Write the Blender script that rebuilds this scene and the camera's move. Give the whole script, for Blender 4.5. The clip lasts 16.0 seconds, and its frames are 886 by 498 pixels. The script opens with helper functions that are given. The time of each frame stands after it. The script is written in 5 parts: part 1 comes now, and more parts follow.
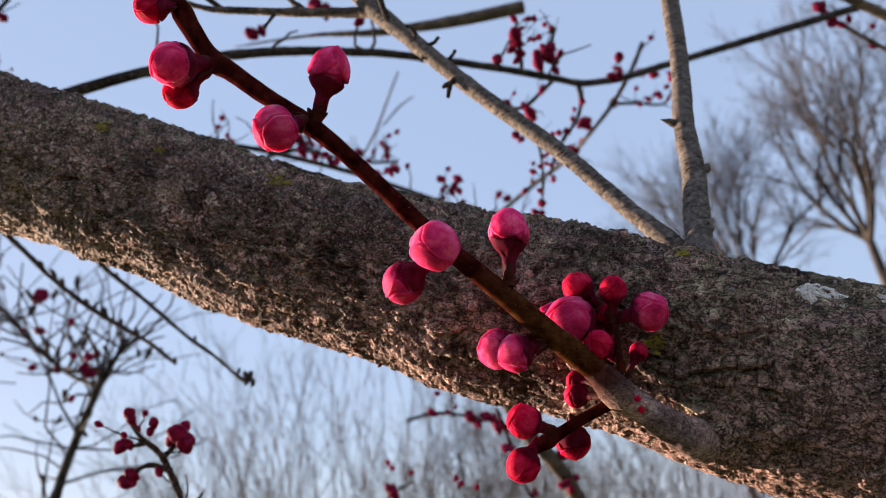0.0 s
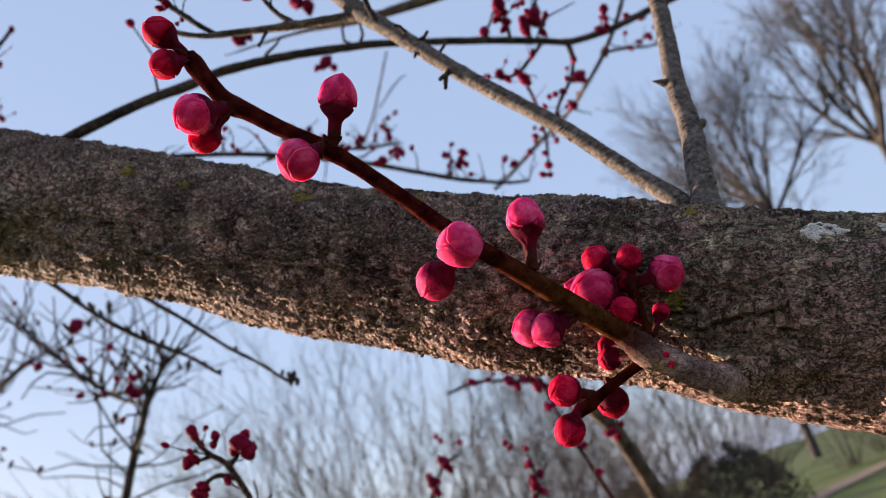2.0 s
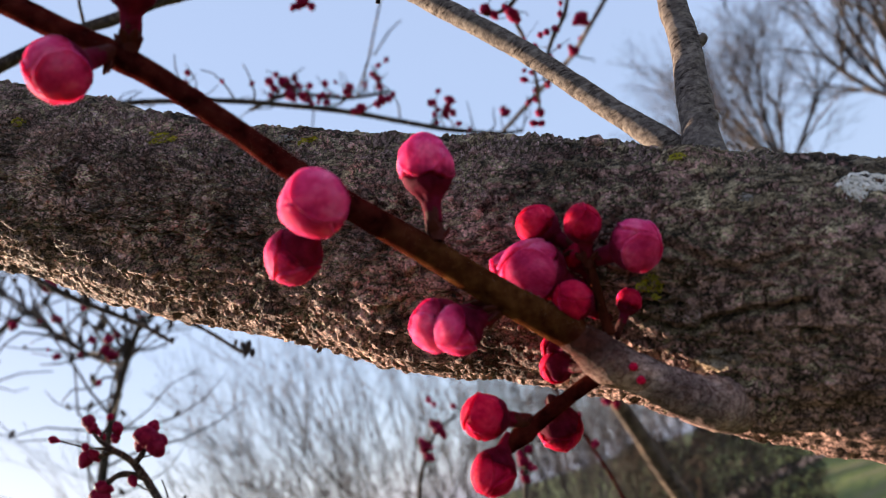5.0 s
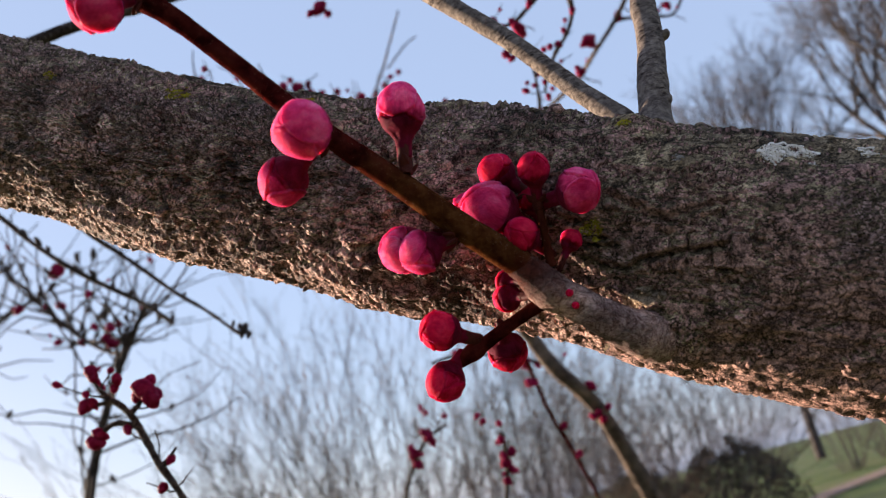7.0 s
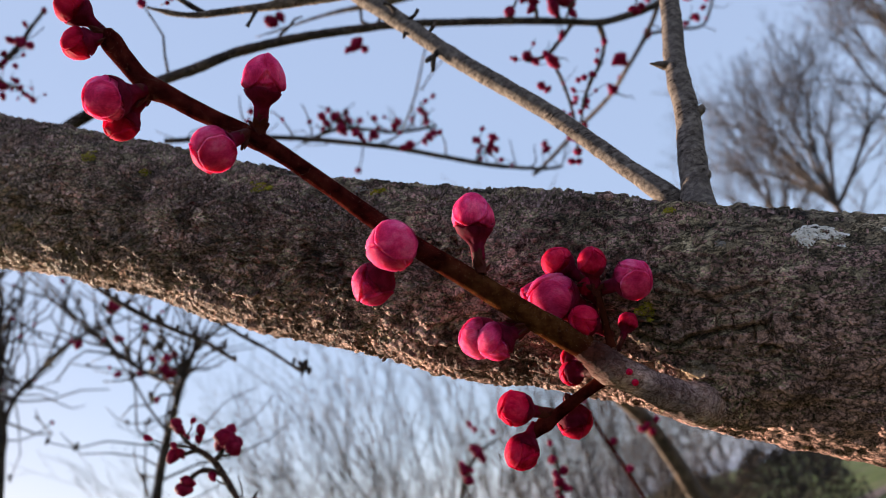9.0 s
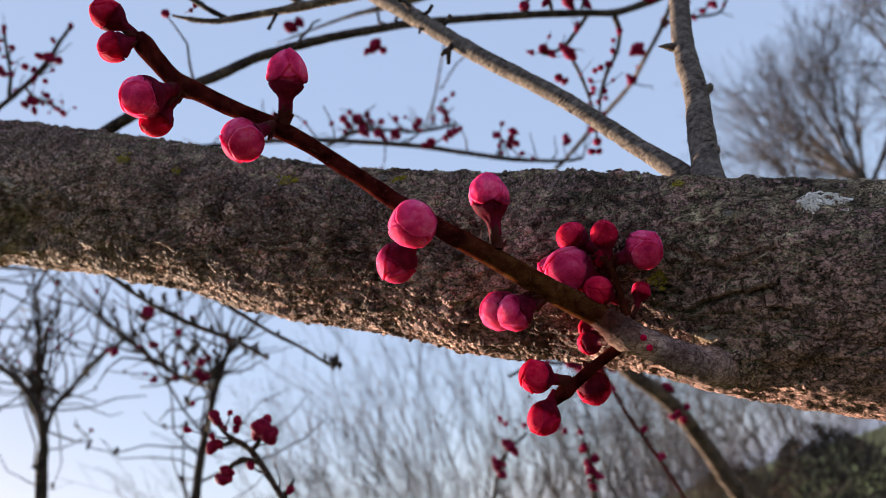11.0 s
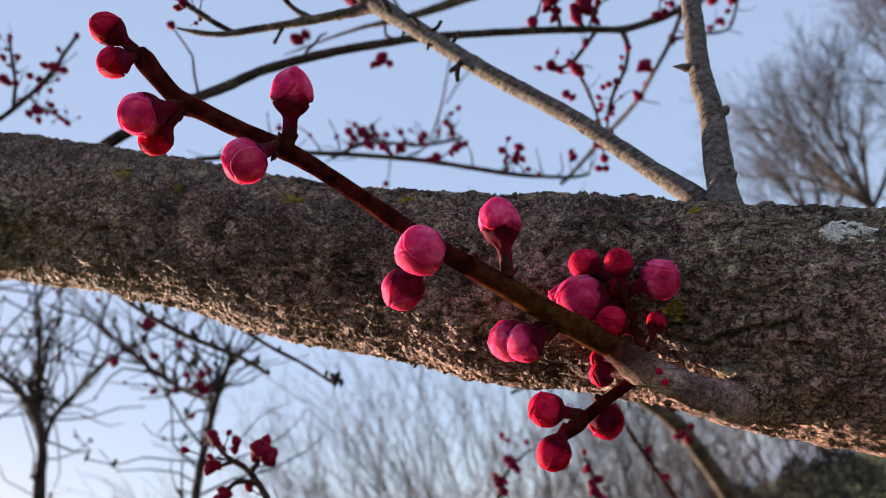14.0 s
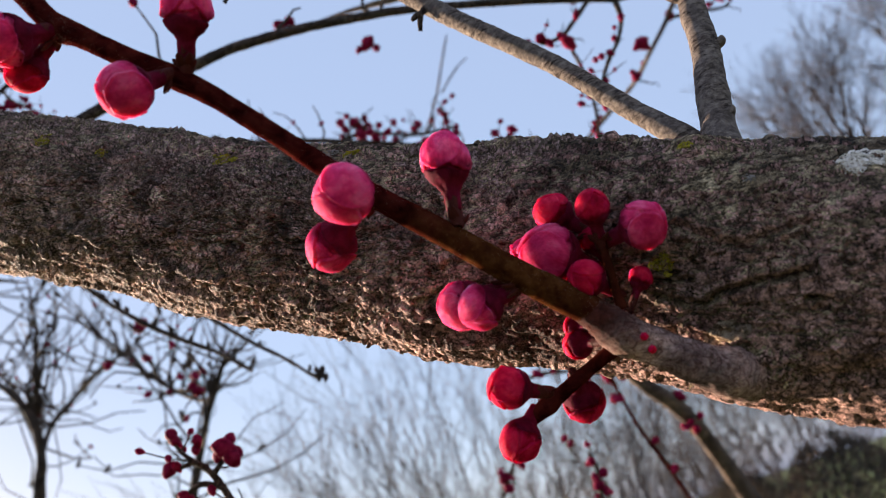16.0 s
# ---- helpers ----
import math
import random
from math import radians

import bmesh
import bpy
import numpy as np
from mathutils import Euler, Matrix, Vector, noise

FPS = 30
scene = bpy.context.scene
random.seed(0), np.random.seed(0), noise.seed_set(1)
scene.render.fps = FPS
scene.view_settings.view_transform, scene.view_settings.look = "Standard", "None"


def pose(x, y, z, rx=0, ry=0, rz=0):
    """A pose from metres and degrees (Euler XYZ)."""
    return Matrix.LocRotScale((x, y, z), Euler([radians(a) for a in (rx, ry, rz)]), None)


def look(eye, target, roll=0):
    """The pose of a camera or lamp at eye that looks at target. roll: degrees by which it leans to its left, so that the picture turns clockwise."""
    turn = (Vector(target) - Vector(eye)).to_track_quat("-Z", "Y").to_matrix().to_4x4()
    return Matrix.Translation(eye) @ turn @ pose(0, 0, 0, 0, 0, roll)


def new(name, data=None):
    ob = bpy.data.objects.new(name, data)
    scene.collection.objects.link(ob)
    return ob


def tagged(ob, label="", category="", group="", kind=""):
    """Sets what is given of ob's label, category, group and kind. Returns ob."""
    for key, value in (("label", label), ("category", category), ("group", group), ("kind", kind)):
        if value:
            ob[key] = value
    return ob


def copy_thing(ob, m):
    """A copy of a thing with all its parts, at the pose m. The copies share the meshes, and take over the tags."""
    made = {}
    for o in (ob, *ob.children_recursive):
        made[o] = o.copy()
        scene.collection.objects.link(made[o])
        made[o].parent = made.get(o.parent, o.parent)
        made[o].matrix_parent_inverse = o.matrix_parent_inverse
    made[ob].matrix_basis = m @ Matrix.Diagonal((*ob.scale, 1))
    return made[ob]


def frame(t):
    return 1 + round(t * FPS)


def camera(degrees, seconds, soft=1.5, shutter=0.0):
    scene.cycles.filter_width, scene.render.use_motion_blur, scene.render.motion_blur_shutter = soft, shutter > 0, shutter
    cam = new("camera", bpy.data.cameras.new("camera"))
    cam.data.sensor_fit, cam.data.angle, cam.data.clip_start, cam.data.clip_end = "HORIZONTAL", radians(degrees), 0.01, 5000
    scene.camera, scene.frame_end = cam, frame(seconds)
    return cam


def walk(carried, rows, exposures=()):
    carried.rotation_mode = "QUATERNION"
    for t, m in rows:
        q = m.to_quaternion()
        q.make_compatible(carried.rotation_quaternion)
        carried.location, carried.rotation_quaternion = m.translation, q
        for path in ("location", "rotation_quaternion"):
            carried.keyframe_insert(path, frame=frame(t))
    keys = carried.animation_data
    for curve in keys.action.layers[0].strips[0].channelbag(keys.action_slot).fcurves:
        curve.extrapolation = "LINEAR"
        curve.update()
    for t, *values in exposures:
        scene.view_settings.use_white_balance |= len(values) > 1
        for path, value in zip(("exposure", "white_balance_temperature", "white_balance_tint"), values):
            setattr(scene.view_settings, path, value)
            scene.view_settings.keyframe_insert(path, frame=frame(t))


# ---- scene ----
cam = camera(57.11, 16.0, soft=0.75)
# seconds, eye in metres, Euler angles in degrees
ROWS = [
    (0, 0.00000, 0.00000, 1.50000, 112.035, 9.989, 0.213),
    (0.5, 0.00475, 0.00470, 1.50088, 111.869, 11.984, 1.040),
    (1, -0.00109, -0.00850, 1.50339, 111.329, 14.895, 2.762),
    (1.5, 0.00212, -0.01317, 1.50550, 111.046, 17.026, 4.220),
    (2, -0.00107, -0.01326, 1.50131, 110.880, 17.636, 4.515),
    (2.5, 0.00830, -0.01190, 1.50128, 110.468, 17.782, 4.512),
    (3, 0.00475, 0.01032, 1.50786, 109.721, 17.447, 4.479),
    (3.5, 0.00556, 0.02435, 1.51340, 108.994, 17.626, 5.737),
    (4, 0.01135, 0.03109, 1.52011, 108.855, 17.940, 6.578),
    (4.5, 0.01638, 0.03569, 1.51933, 108.501, 17.837, 5.900),
    (5, 0.02081, 0.04002, 1.51445, 107.917, 17.178, 5.100),
    (5.2, 0.02167, 0.03956, 1.51345, 107.650, 16.984, 4.854),
    (7.3, 0.02277, 0.01954, 1.49326, 109.500, 13.562, 4.548),
    (7.5, 0.02193, 0.01234, 1.49584, 109.644, 13.495, 4.831),
    (8, 0.02040, 0.01052, 1.49442, 110.039, 13.528, 5.335),
    (8.5, 0.02227, 0.01155, 1.49508, 110.230, 13.737, 5.635),
    (9, 0.02068, 0.00346, 1.50373, 110.633, 15.458, 7.743),
    (9.5, 0.02146, -0.00123, 1.50405, 111.171, 17.425, 10.434),
    (9.7, 0.02317, -0.00128, 1.50369, 111.223, 17.627, 10.717),
    (11.8, 0.01993, -0.00718, 1.49416, 111.895, 16.149, 10.121),
    (12, 0.02031, -0.00959, 1.49429, 112.121, 16.092, 10.155),
    (12.5, 0.01663, -0.01187, 1.49234, 112.582, 15.714, 10.391),
    (13, 0.01940, -0.01691, 1.49240, 112.649, 15.513, 10.470),
    (13.5, 0.01825, -0.01882, 1.49138, 112.493, 15.236, 10.357),
    (14, 0.02055, 0.00187, 1.50150, 112.199, 15.949, 10.222),
    (14.5, 0.01687, -0.00983, 1.50312, 112.525, 16.938, 11.873),
    (15, 0.02106, -0.00276, 1.49846, 113.141, 16.904, 12.852),
    (15.5, 0.01935, 0.01114, 1.50072, 113.176, 16.941, 12.201),
    (16, 0.02646, 0.03198, 1.50114, 112.351, 17.253, 11.238),
]
walk(cam, [(t, pose(*row)) for t, *row in ROWS], [(0.0, 1.82, 6420, 19.0), (2.5, 1.82, 6420, 19.0), (3.5, 1.92, 6420, 19.0), (5.0, 1.98, 6420, 19.0), (7.5, 1.88, 6420, 19.0), (12.0, 1.82, 6420, 19.0), (15.0, 1.82, 6420, 19.0), (16.0, 1.90, 6420, 19.0)])
cam.data.dof.use_dof = True
cam.data.dof.focus_distance = 0.165
cam.data.dof.aperture_fstop = 27.0

# ---- light: a low sun at the side, a clear evening sky ----
SUN_AZ, SUN_EL = 31.5, 5.0       # degrees ahead of due left, degrees of height
sun_dir = Vector((-math.cos(radians(SUN_AZ)) * math.cos(radians(SUN_EL)), math.sin(radians(SUN_AZ)) * math.cos(radians(SUN_EL)), math.sin(radians(SUN_EL))))
world = bpy.data.worlds.new("evening_sky")
scene.world = world
world.use_nodes = True
wn = world.node_tree
sky = wn.nodes.new("ShaderNodeTexSky")
sky.sky_type, sky.sun_disc = "NISHITA", False
sky.sun_elevation = radians(SUN_EL)
sky.sun_rotation = math.atan2(sun_dir.x, sun_dir.y)
sky.air_density, sky.dust_density, sky.ozone_density = 1.0, 1.0, 1.3
wn.nodes["Background"].inputs[1].default_value = 0.105
haze = wn.nodes.new("ShaderNodeMix")       # thin even haze over the whole sky
haze.data_type = "RGBA"
haze.inputs[0].default_value = 0.75
haze.inputs[7].default_value = (1.28, 1.70, 2.37, 1)
wn.links.new(sky.outputs[0], haze.inputs[6])
wn.links.new(haze.outputs[2], wn.nodes["Background"].inputs[0])
sun_data = bpy.data.lights.new("sun", "SUN")
sun_data.energy, sun_data.angle, sun_data.color = 3.9, radians(0.6), (1.0, 0.87, 0.63)
sun = new("sun", sun_data)
sun.matrix_world = look((0, 0, 0), -sun_dir)


# ---- materials ----
def material(name, rough=0.7, spec=0.3):
    m = bpy.data.materials.new(name)
    m.use_nodes = True
    b = m.node_tree.nodes["Principled BSDF"]
    b.inputs["Roughness"].default_value = rough
    b.inputs["Specular IOR Level"].default_value = spec
    return m, m.node_tree, b


def node(tree, kind, **values):
    n = tree.nodes.new(kind)
    for key, value in values.items():
        n.inputs[key.replace("_", " ")].default_value = value
    return n


def ramp(tree, source, stops):
    r = tree.nodes.new("ShaderNodeValToRGB")
    r.color_ramp.elements[0].position, r.color_ramp.elements[0].color = stops[0][0], (*stops[0][1], 1)
    r.color_ramp.elements[1].position, r.color_ramp.elements[1].color = stops[-1][0], (*stops[-1][1], 1)
    for place, colour in stops[1:-1]:
        r.color_ramp.elements.new(place).color = (*colour, 1)
    tree.links.new(source, r.inputs[0])
    return r.outputs[0]


def mix(tree, kind, fac, a, b):
    n = tree.nodes.new("ShaderNodeMix")
    n.data_type, n.blend_type = "RGBA", kind
    for slot, v in ((0, fac), (6, a), (7, b)):
        if hasattr(v, "is_linked"):
            tree.links.new(v, n.inputs[slot])
        else:
            n.inputs[slot].default_value = v if slot == 0 else (*v, 1)
    return n.outputs[2]


def coords(tree, stretch=(1, 1, 1)):
    c = tree.nodes.new("ShaderNodeTexCoord")
    m = tree.nodes.new("ShaderNodeMapping")
    m.inputs["Scale"].default_value = stretch
    tree.links.new(c.outputs["Object"], m.inputs[0])
    return m.outputs[0]


def speckle(tree, where, scale, detail=6.0, rough=0.6, distort=0.0):
    n = node(tree, "ShaderNodeTexNoise", Scale=scale, Detail=detail, Roughness=rough, Distortion=distort)
    tree.links.new(where, n.inputs["Vector"])
    return n.outputs[0]


def cells(tree, where, scale, feature="DISTANCE_TO_EDGE"):
    n = node(tree, "ShaderNodeTexVoronoi", Scale=scale)
    n.feature = feature
    tree.links.new(where, n.inputs["Vector"])
    return n.outputs[0]


def relief(tree, bsdf, height, strength, distance):
    b = node(tree, "ShaderNodeBump", Strength=strength, Distance=distance)
    tree.links.new(height, b.inputs["Height"])
    tree.links.new(b.outputs[0], bsdf.inputs["Normal"])


def warped(tree, where, scale, amount):
    """Coordinates pushed about by noise, for torn and crusty edges."""
    n = node(tree, "ShaderNodeTexNoise", Scale=scale, Detail=4.0, Roughness=0.65)
    tree.links.new(where, n.inputs["Vector"])
    v = tree.nodes.new("ShaderNodeVectorMath")
    v.operation = "MULTIPLY_ADD"
    tree.links.new(n.outputs["Color"], v.inputs[0])
    v.inputs[1].default_value = (amount,) * 3
    tree.links.new(where, v.inputs[2])
    return v.outputs[0]


def bark_material(name, dark, mid, light, scale=1.0, depth=0.0008, pits=0.8, specks=1.0, foot=None):
    m, t, b = material(name, 0.85, 0.12)
    c = coords(t)
    big = speckle(t, c, 45 * scale, 5, 0.6, 0.5)
    fine = speckle(t, c, 480 * scale, 12, 0.82, 1.0)
    # contrast sharpened: shade in the bark's crevices is put into the tone
    base = ramp(t, fine, [(0.43, dark), (0.49, mid), (0.55, light)])
    tint = ramp(t, big, [(0.37, (0.50, 0.46, 0.47)), (0.5, (0.95, 0.92, 0.92)), (0.63, (1.42, 1.30, 1.18))])
    col = mix(t, "MULTIPLY", 1.0, base, tint)
    if foot:                                  # young wood near a place
        gap = t.nodes.new("ShaderNodeVectorMath")
        gap.operation = "DISTANCE"
        t.links.new(warped(t, c, 300, 0.003), gap.inputs[0])
        gap.inputs[1].default_value = [v + 0.0015 for v in foot[0]]
        span = node(t, "ShaderNodeMapRange")
        span.inputs[1].default_value, span.inputs[2].default_value, span.inputs[3].default_value, span.inputs[4].default_value = 0.004, foot[1], 1.0, 0.0
        t.links.new(gap.outputs["Value"], span.inputs[0])
        col = mix(t, "MIX", span.outputs[0], col, foot[2])
    torn = warped(t, coords(t, (0.62, 1, 1)), 700 * scale, 0.0010 / scale)
    crumb = ramp(t, cells(t, torn, 620 * scale, "F1"), [(0.10, (1.18, 1.16, 1.15)), (0.75, (0.50, 0.47, 0.46))])
    col = mix(t, "MULTIPLY", pits, col, crumb)
    blotch = ramp(t, speckle(t, coords(t, (0.7, 1, 1)), 150 * scale, 7, 0.7, 0.8), [(0.40, (0.20, 0.18, 0.18)), (0.47, (0.75, 0.74, 0.74)), (0.53, (1.1, 1.1, 1.1)), (0.62, (1.75, 1.70, 1.66))])
    col = mix(t, "MULTIPLY", pits, col, blotch)
    crack = ramp(t, cells(t, warped(t, coords(t, (0.5, 1, 1)), 300 * scale, 0.0028 / scale), 210 * scale), [(0.018, (0.05, 0.04, 0.04)), (0.05, (0.8, 0.78, 0.78)), (0.09, (1.12, 1.1, 1.1)), (0.2, (1, 1, 1))])
    col = mix(t, "MULTIPLY", pits, col, crack)
    pale = ramp(t, speckle(t, c, 750 * scale, 8, 0.75, 0.9), [(0.55, (0, 0, 0)), (0.60, (1, 1, 1))])
    patch = ramp(t, speckle(t, c, 80 * scale, 4, 0.65, 0.6), [(0.44, (0, 0, 0)), (0.58, (1, 1, 1))])
    both = mix(t, "MULTIPLY", 1.0, mix(t, "MULTIPLY", 1.0, pale, patch), (0.9 * specks,) * 3)
    col = mix(t, "MIX", both, col, (0.46, 0.41, 0.37))
    hair = ramp(t, cells(t, warped(t, coords(t, (0.6, 1, 1)), 900 * scale, 0.0011 / scale), 560 * scale), [(0.010, (0.10, 0.08, 0.08)), (0.06, (1, 1, 1))])
    col = mix(t, "MULTIPLY", pits * 0.6, col, hair)
    t.links.new(col, b.inputs["Base Color"])
    high = t.nodes.new("ShaderNodeMath")
    high.operation = "MULTIPLY_ADD"
    t.links.new(speckle(t, c, 900 * scale, 12, 0.85, 0.7), high.inputs[0])
    high.inputs[1].default_value = 1.6
    t.links.new(crumb, high.inputs[2])
    relief(t, b, high.outputs[0], 1.0, depth)
    return m


def ridged(tree, where, scale, detail, rough, distort=0.0):
    """Noise folded about its middle: 0 along winding lines, 1 away from them."""
    n = speckle(tree, where, scale, detail, rough, distort)
    a = tree.nodes.new("ShaderNodeMath")
    a.operation = "SUBTRACT"
    tree.links.new(n, a.inputs[0])
    a.inputs[1].default_value = 0.5
    b = tree.nodes.new("ShaderNodeMath")
    b.operation = "ABSOLUTE"
    tree.links.new(a.outputs[0], b.inputs[0])
    c = tree.nodes.new("ShaderNodeMath")
    c.operation = "MULTIPLY"
    tree.links.new(b.outputs[0], c.inputs[0])
    c.inputs[1].default_value = 8.0
    c.use_clamp = True
    return c.outputs[0]


def grey(v):
    return (v, v, v)


def limb_material(name, crevice, body, ridge, stretch=(0.8, 1, 1), warm_right=None, crust=0.0, depth=0.0012):
    """Old bark: a dull brown skin with winding fine cracks, and scaly grey crust where the mesh says so."""
    m, t, b = material(name, 0.72, 0.14)
    c = coords(t)
    bent = warped(t, coords(t, stretch), 420, 0.0012)
    crinkle = ridged(t, bent, 520, 4, 0.62)
    grain = speckle(t, c, 2000, 5, 0.75)
    tone = ramp(t, speckle(t, c, 240, 9, 0.70, 0.4), [(0.34, crevice), (0.48, body), (0.66, ridge)])
    patches = speckle(t, c, 70, 6, 0.62, 0.5)
    col = mix(t, "MULTIPLY", 1.0, tone, ramp(t, patches, [(0.38, (0.36, 0.33, 0.33)), (0.50, (0.95, 0.94, 0.94)), (0.62, (1.50, 1.46, 1.42))]))
    if warm_right:
        # redder bark towards the trunk, with warm sunlight partly put into its colour
        where = t.nodes.new("ShaderNodeSeparateXYZ")
        t.links.new(warped(t, c, 60, 0.05), where.inputs[0])
        span = node(t, "ShaderNodeMapRange")
        span.inputs[1].default_value, span.inputs[2].default_value, span.inputs[4].default_value = 0.055, 0.100, 0.75
        t.links.new(where.outputs[0], span.inputs[0])
        smooth = ramp(t, speckle(t, c, 300, 9, 0.7, 0.6), [(0.34, tuple(v * 0.4 for v in warm_right)), (0.50, warm_right), (0.68, tuple(v * 1.5 for v in warm_right))])
        col = mix(t, "MIX", span.outputs[0], col, smooth)
        far_tone = node(t, "ShaderNodeMapRange")     # greyer and paler towards the far end
        far_tone.inputs[1].default_value, far_tone.inputs[2].default_value, far_tone.inputs[4].default_value = -0.005, -0.100, 0.75
        t.links.new(where.outputs[0], far_tone.inputs[0])
        col = mix(t, "MIX", far_tone.outputs[0], col, ramp(t, speckle(t, c, 260, 9, 0.7, 0.5), [(0.38, (0.14, 0.085, 0.075)), (0.50, (0.58, 0.390, 0.335)), (0.62, (0.90, 0.66, 0.57))]))
    col = mix(t, "MULTIPLY", 0.9, col, ramp(t, crinkle, [(0.0, (0.05, 0.038, 0.035)), (0.17, (0.56, 0.54, 0.53)), (0.55, (1.32, 1.31, 1.30))]))
    col = mix(t, "MULTIPLY", 0.95, col, ramp(t, grain, [(0.37, grey(0.42)), (0.50, grey(1.0)), (0.63, grey(1.75))]))
    rise = mix(t, "ADD", 1.0, mix(t, "MULTIPLY", 1.0, ramp(t, crinkle, [(0.0, grey(0)), (0.4, grey(1))]), grey(0.5)), mix(t, "MULTIPLY", 1.0, grain, grey(0.9)))
    if crust:
        cover = t.nodes.new("ShaderNodeAttribute")
        cover.attribute_name = "crust"
        share = t.nodes.new("ShaderNodeMath")
        share.operation = "MULTIPLY"
        t.links.new(cover.outputs["Fac"], share.inputs[0])
        share.inputs[1].default_value = crust
        net = ridged(t, warped(t, c, 700, 0.0010), 760, 3, 0.6)
        scale = mix(t, "MULTIPLY", 1.0, ramp(t, net, [(0.0, (0.10, 0.08, 0.07)), (0.20, (0.62, 0.60, 0.59)), (0.70, (1.30, 1.28, 1.27))]), ramp(t, speckle(t, c, 900, 7, 0.75), [(0.36, (0.11, 0.064, 0.058)), (0.50, (0.48, 0.300, 0.272)), (0.64, (0.88, 0.62, 0.57))]))
        col = mix(t, "MIX", share.outputs[0], col, scale)
        rise = mix(t, "ADD", share.outputs[0], rise, ramp(t, net, [(0.0, grey(0)), (0.5, grey(1))]))
    t.links.new(col, b.inputs["Base Color"])
    relief(t, b, rise, 1.0, depth)
    return m


BARK = limb_material("rough_grey_bark", (0.070, 0.038, 0.034), (0.370, 0.206, 0.180), (0.68, 0.420, 0.365), warm_right=(0.43, 0.240, 0.205), crust=0.9)
# flaky bark whose tan holds the low sun on the limb's underside
LIT_FLAKE = limb_material("sunlit_flaky_bark", (0.038, 0.024, 0.015), (0.235, 0.166, 0.103), (0.50, 0.385, 0.245), (0.5, 1, 1))
BRANCH = bark_material("smooth_branch_bark", (0.065, 0.044, 0.037), (0.18, 0.130, 0.105), (0.32, 0.245, 0.195), 1.4, 0.0006, 0.45, 0.5)
DARK_BRANCH = bark_material("dark_branch_bark", (0.022, 0.016, 0.015), (0.055, 0.040, 0.036), (0.12, 0.092, 0.08), 1.2, 0.0003, 0.5, 0.4)
SPUR = bark_material("spur_bark", (0.17, 0.090, 0.078), (0.37, 0.225, 0.20), (0.56, 0.39, 0.35), 1.6, 0.0003, 0.35, 0.2, foot=((0.03473, 0.15564, 1.53263)[:3], 0.012, (0.10, 0.024, 0.016)))
PALE = bark_material("pale_lit_torn_bark", (0.13, 0.085, 0.055), (0.38, 0.285, 0.20), (0.60, 0.48, 0.36), 1.3, 0.0004, 0.5, 0.3)
BROWN_BRANCH = bark_material("brown_branch_bark", (0.05, 0.036, 0.03), (0.12, 0.087, 0.072), (0.22, 0.165, 0.135), 1.2, 0.0003, 0.5, 0.4)
FAR_BARK = bark_material("far_tree_bark", (0.045, 0.037, 0.036), (0.080, 0.066, 0.064), (0.125, 0.105, 0.10), 0.02, 0.01, 0.3, 0.3)


def skin_material():
    """Young branch bark: grey-tan, with dark flecks and short ridges lying across the branch."""
    m, t, b = material("branch_skin", 0.8, 0.12)
    c = coords(t)
    tone = ramp(t, speckle(t, c, 520, 9, 0.72, 0.4), [(0.36, (0.075, 0.054, 0.046)), (0.50, (0.150, 0.113, 0.094)), (0.64, (0.25, 0.195, 0.160))])
    flat = coords(t, (1, 1, 2.6))
    fleck = ramp(t, speckle(t, warped(t, flat, 600, 0.001), 420, 5, 0.7, 0.3), [(0.38, (0.18, 0.13, 0.12)), (0.47, (0.80, 0.78, 0.77)), (0.56, (1.12, 1.12, 1.12))])
    some = ramp(t, speckle(t, c, 85, 4, 0.6, 0.5), [(0.42, grey(0.25)), (0.56, grey(1))])
    col = mix(t, "MULTIPLY", some, tone, fleck)
    t.links.new(col, b.inputs["Base Color"])
    relief(t, b, mix(t, "ADD", 1.0, fleck, speckle(t, c, 1900, 5, 0.7)), 0.8, 0.0003)
    return m


SKIN = skin_material()


def twig_material():
    m, t, b = material("red_brown_twig", 0.75, 0.0)
    c = coords(t)
    base = ramp(t, speckle(t, c, 300, 6, 0.65), [(0.38, (0.018, 0.002, 0.002)), (0.5, (0.046, 0.006, 0.005)), (0.64, (0.080, 0.014, 0.010))])
    gap = t.nodes.new("ShaderNodeVectorMath")      # older brown wood towards the spur
    gap.operation = "DISTANCE"
    t.links.new(warped(t, c, 300, 0.003), gap.inputs[0])
    gap.inputs[1].default_value = (0.0285, 0.1530, 1.5415)
    span = node(t, "ShaderNodeMapRange")
    span.inputs[1].default_value, span.inputs[2].default_value, span.inputs[3].default_value, span.inputs[4].default_value = 0.006, 0.021, 0.9, 0.0
    t.links.new(gap.outputs["Value"], span.inputs[0])
    base = mix(t, "MIX", span.outputs[0], base, ramp(t, speckle(t, c, 420, 6, 0.65), [(0.36, (0.030, 0.008, 0.003)), (0.5, (0.070, 0.022, 0.007)), (0.64, (0.12, 0.045, 0.015))]))
    dots = ramp(t, cells(t, c, 900, "F1"), [(0.0, (1, 1, 1)), (0.16, (0, 0, 0))])
    some = ramp(t, speckle(t, c, 250, 2), [(0.52, (0, 0, 0)), (0.6, (1, 1, 1))])
    col = mix(t, "MIX", mix(t, "MULTIPLY", 1.0, dots, some), base, (0.15, 0.06, 0.035))
    t.links.new(col, b.inputs["Base Color"])
    relief(t, b, speckle(t, c, 1500, 7, 0.75), 0.7, 0.0003)
    return m


TWIG = twig_material()


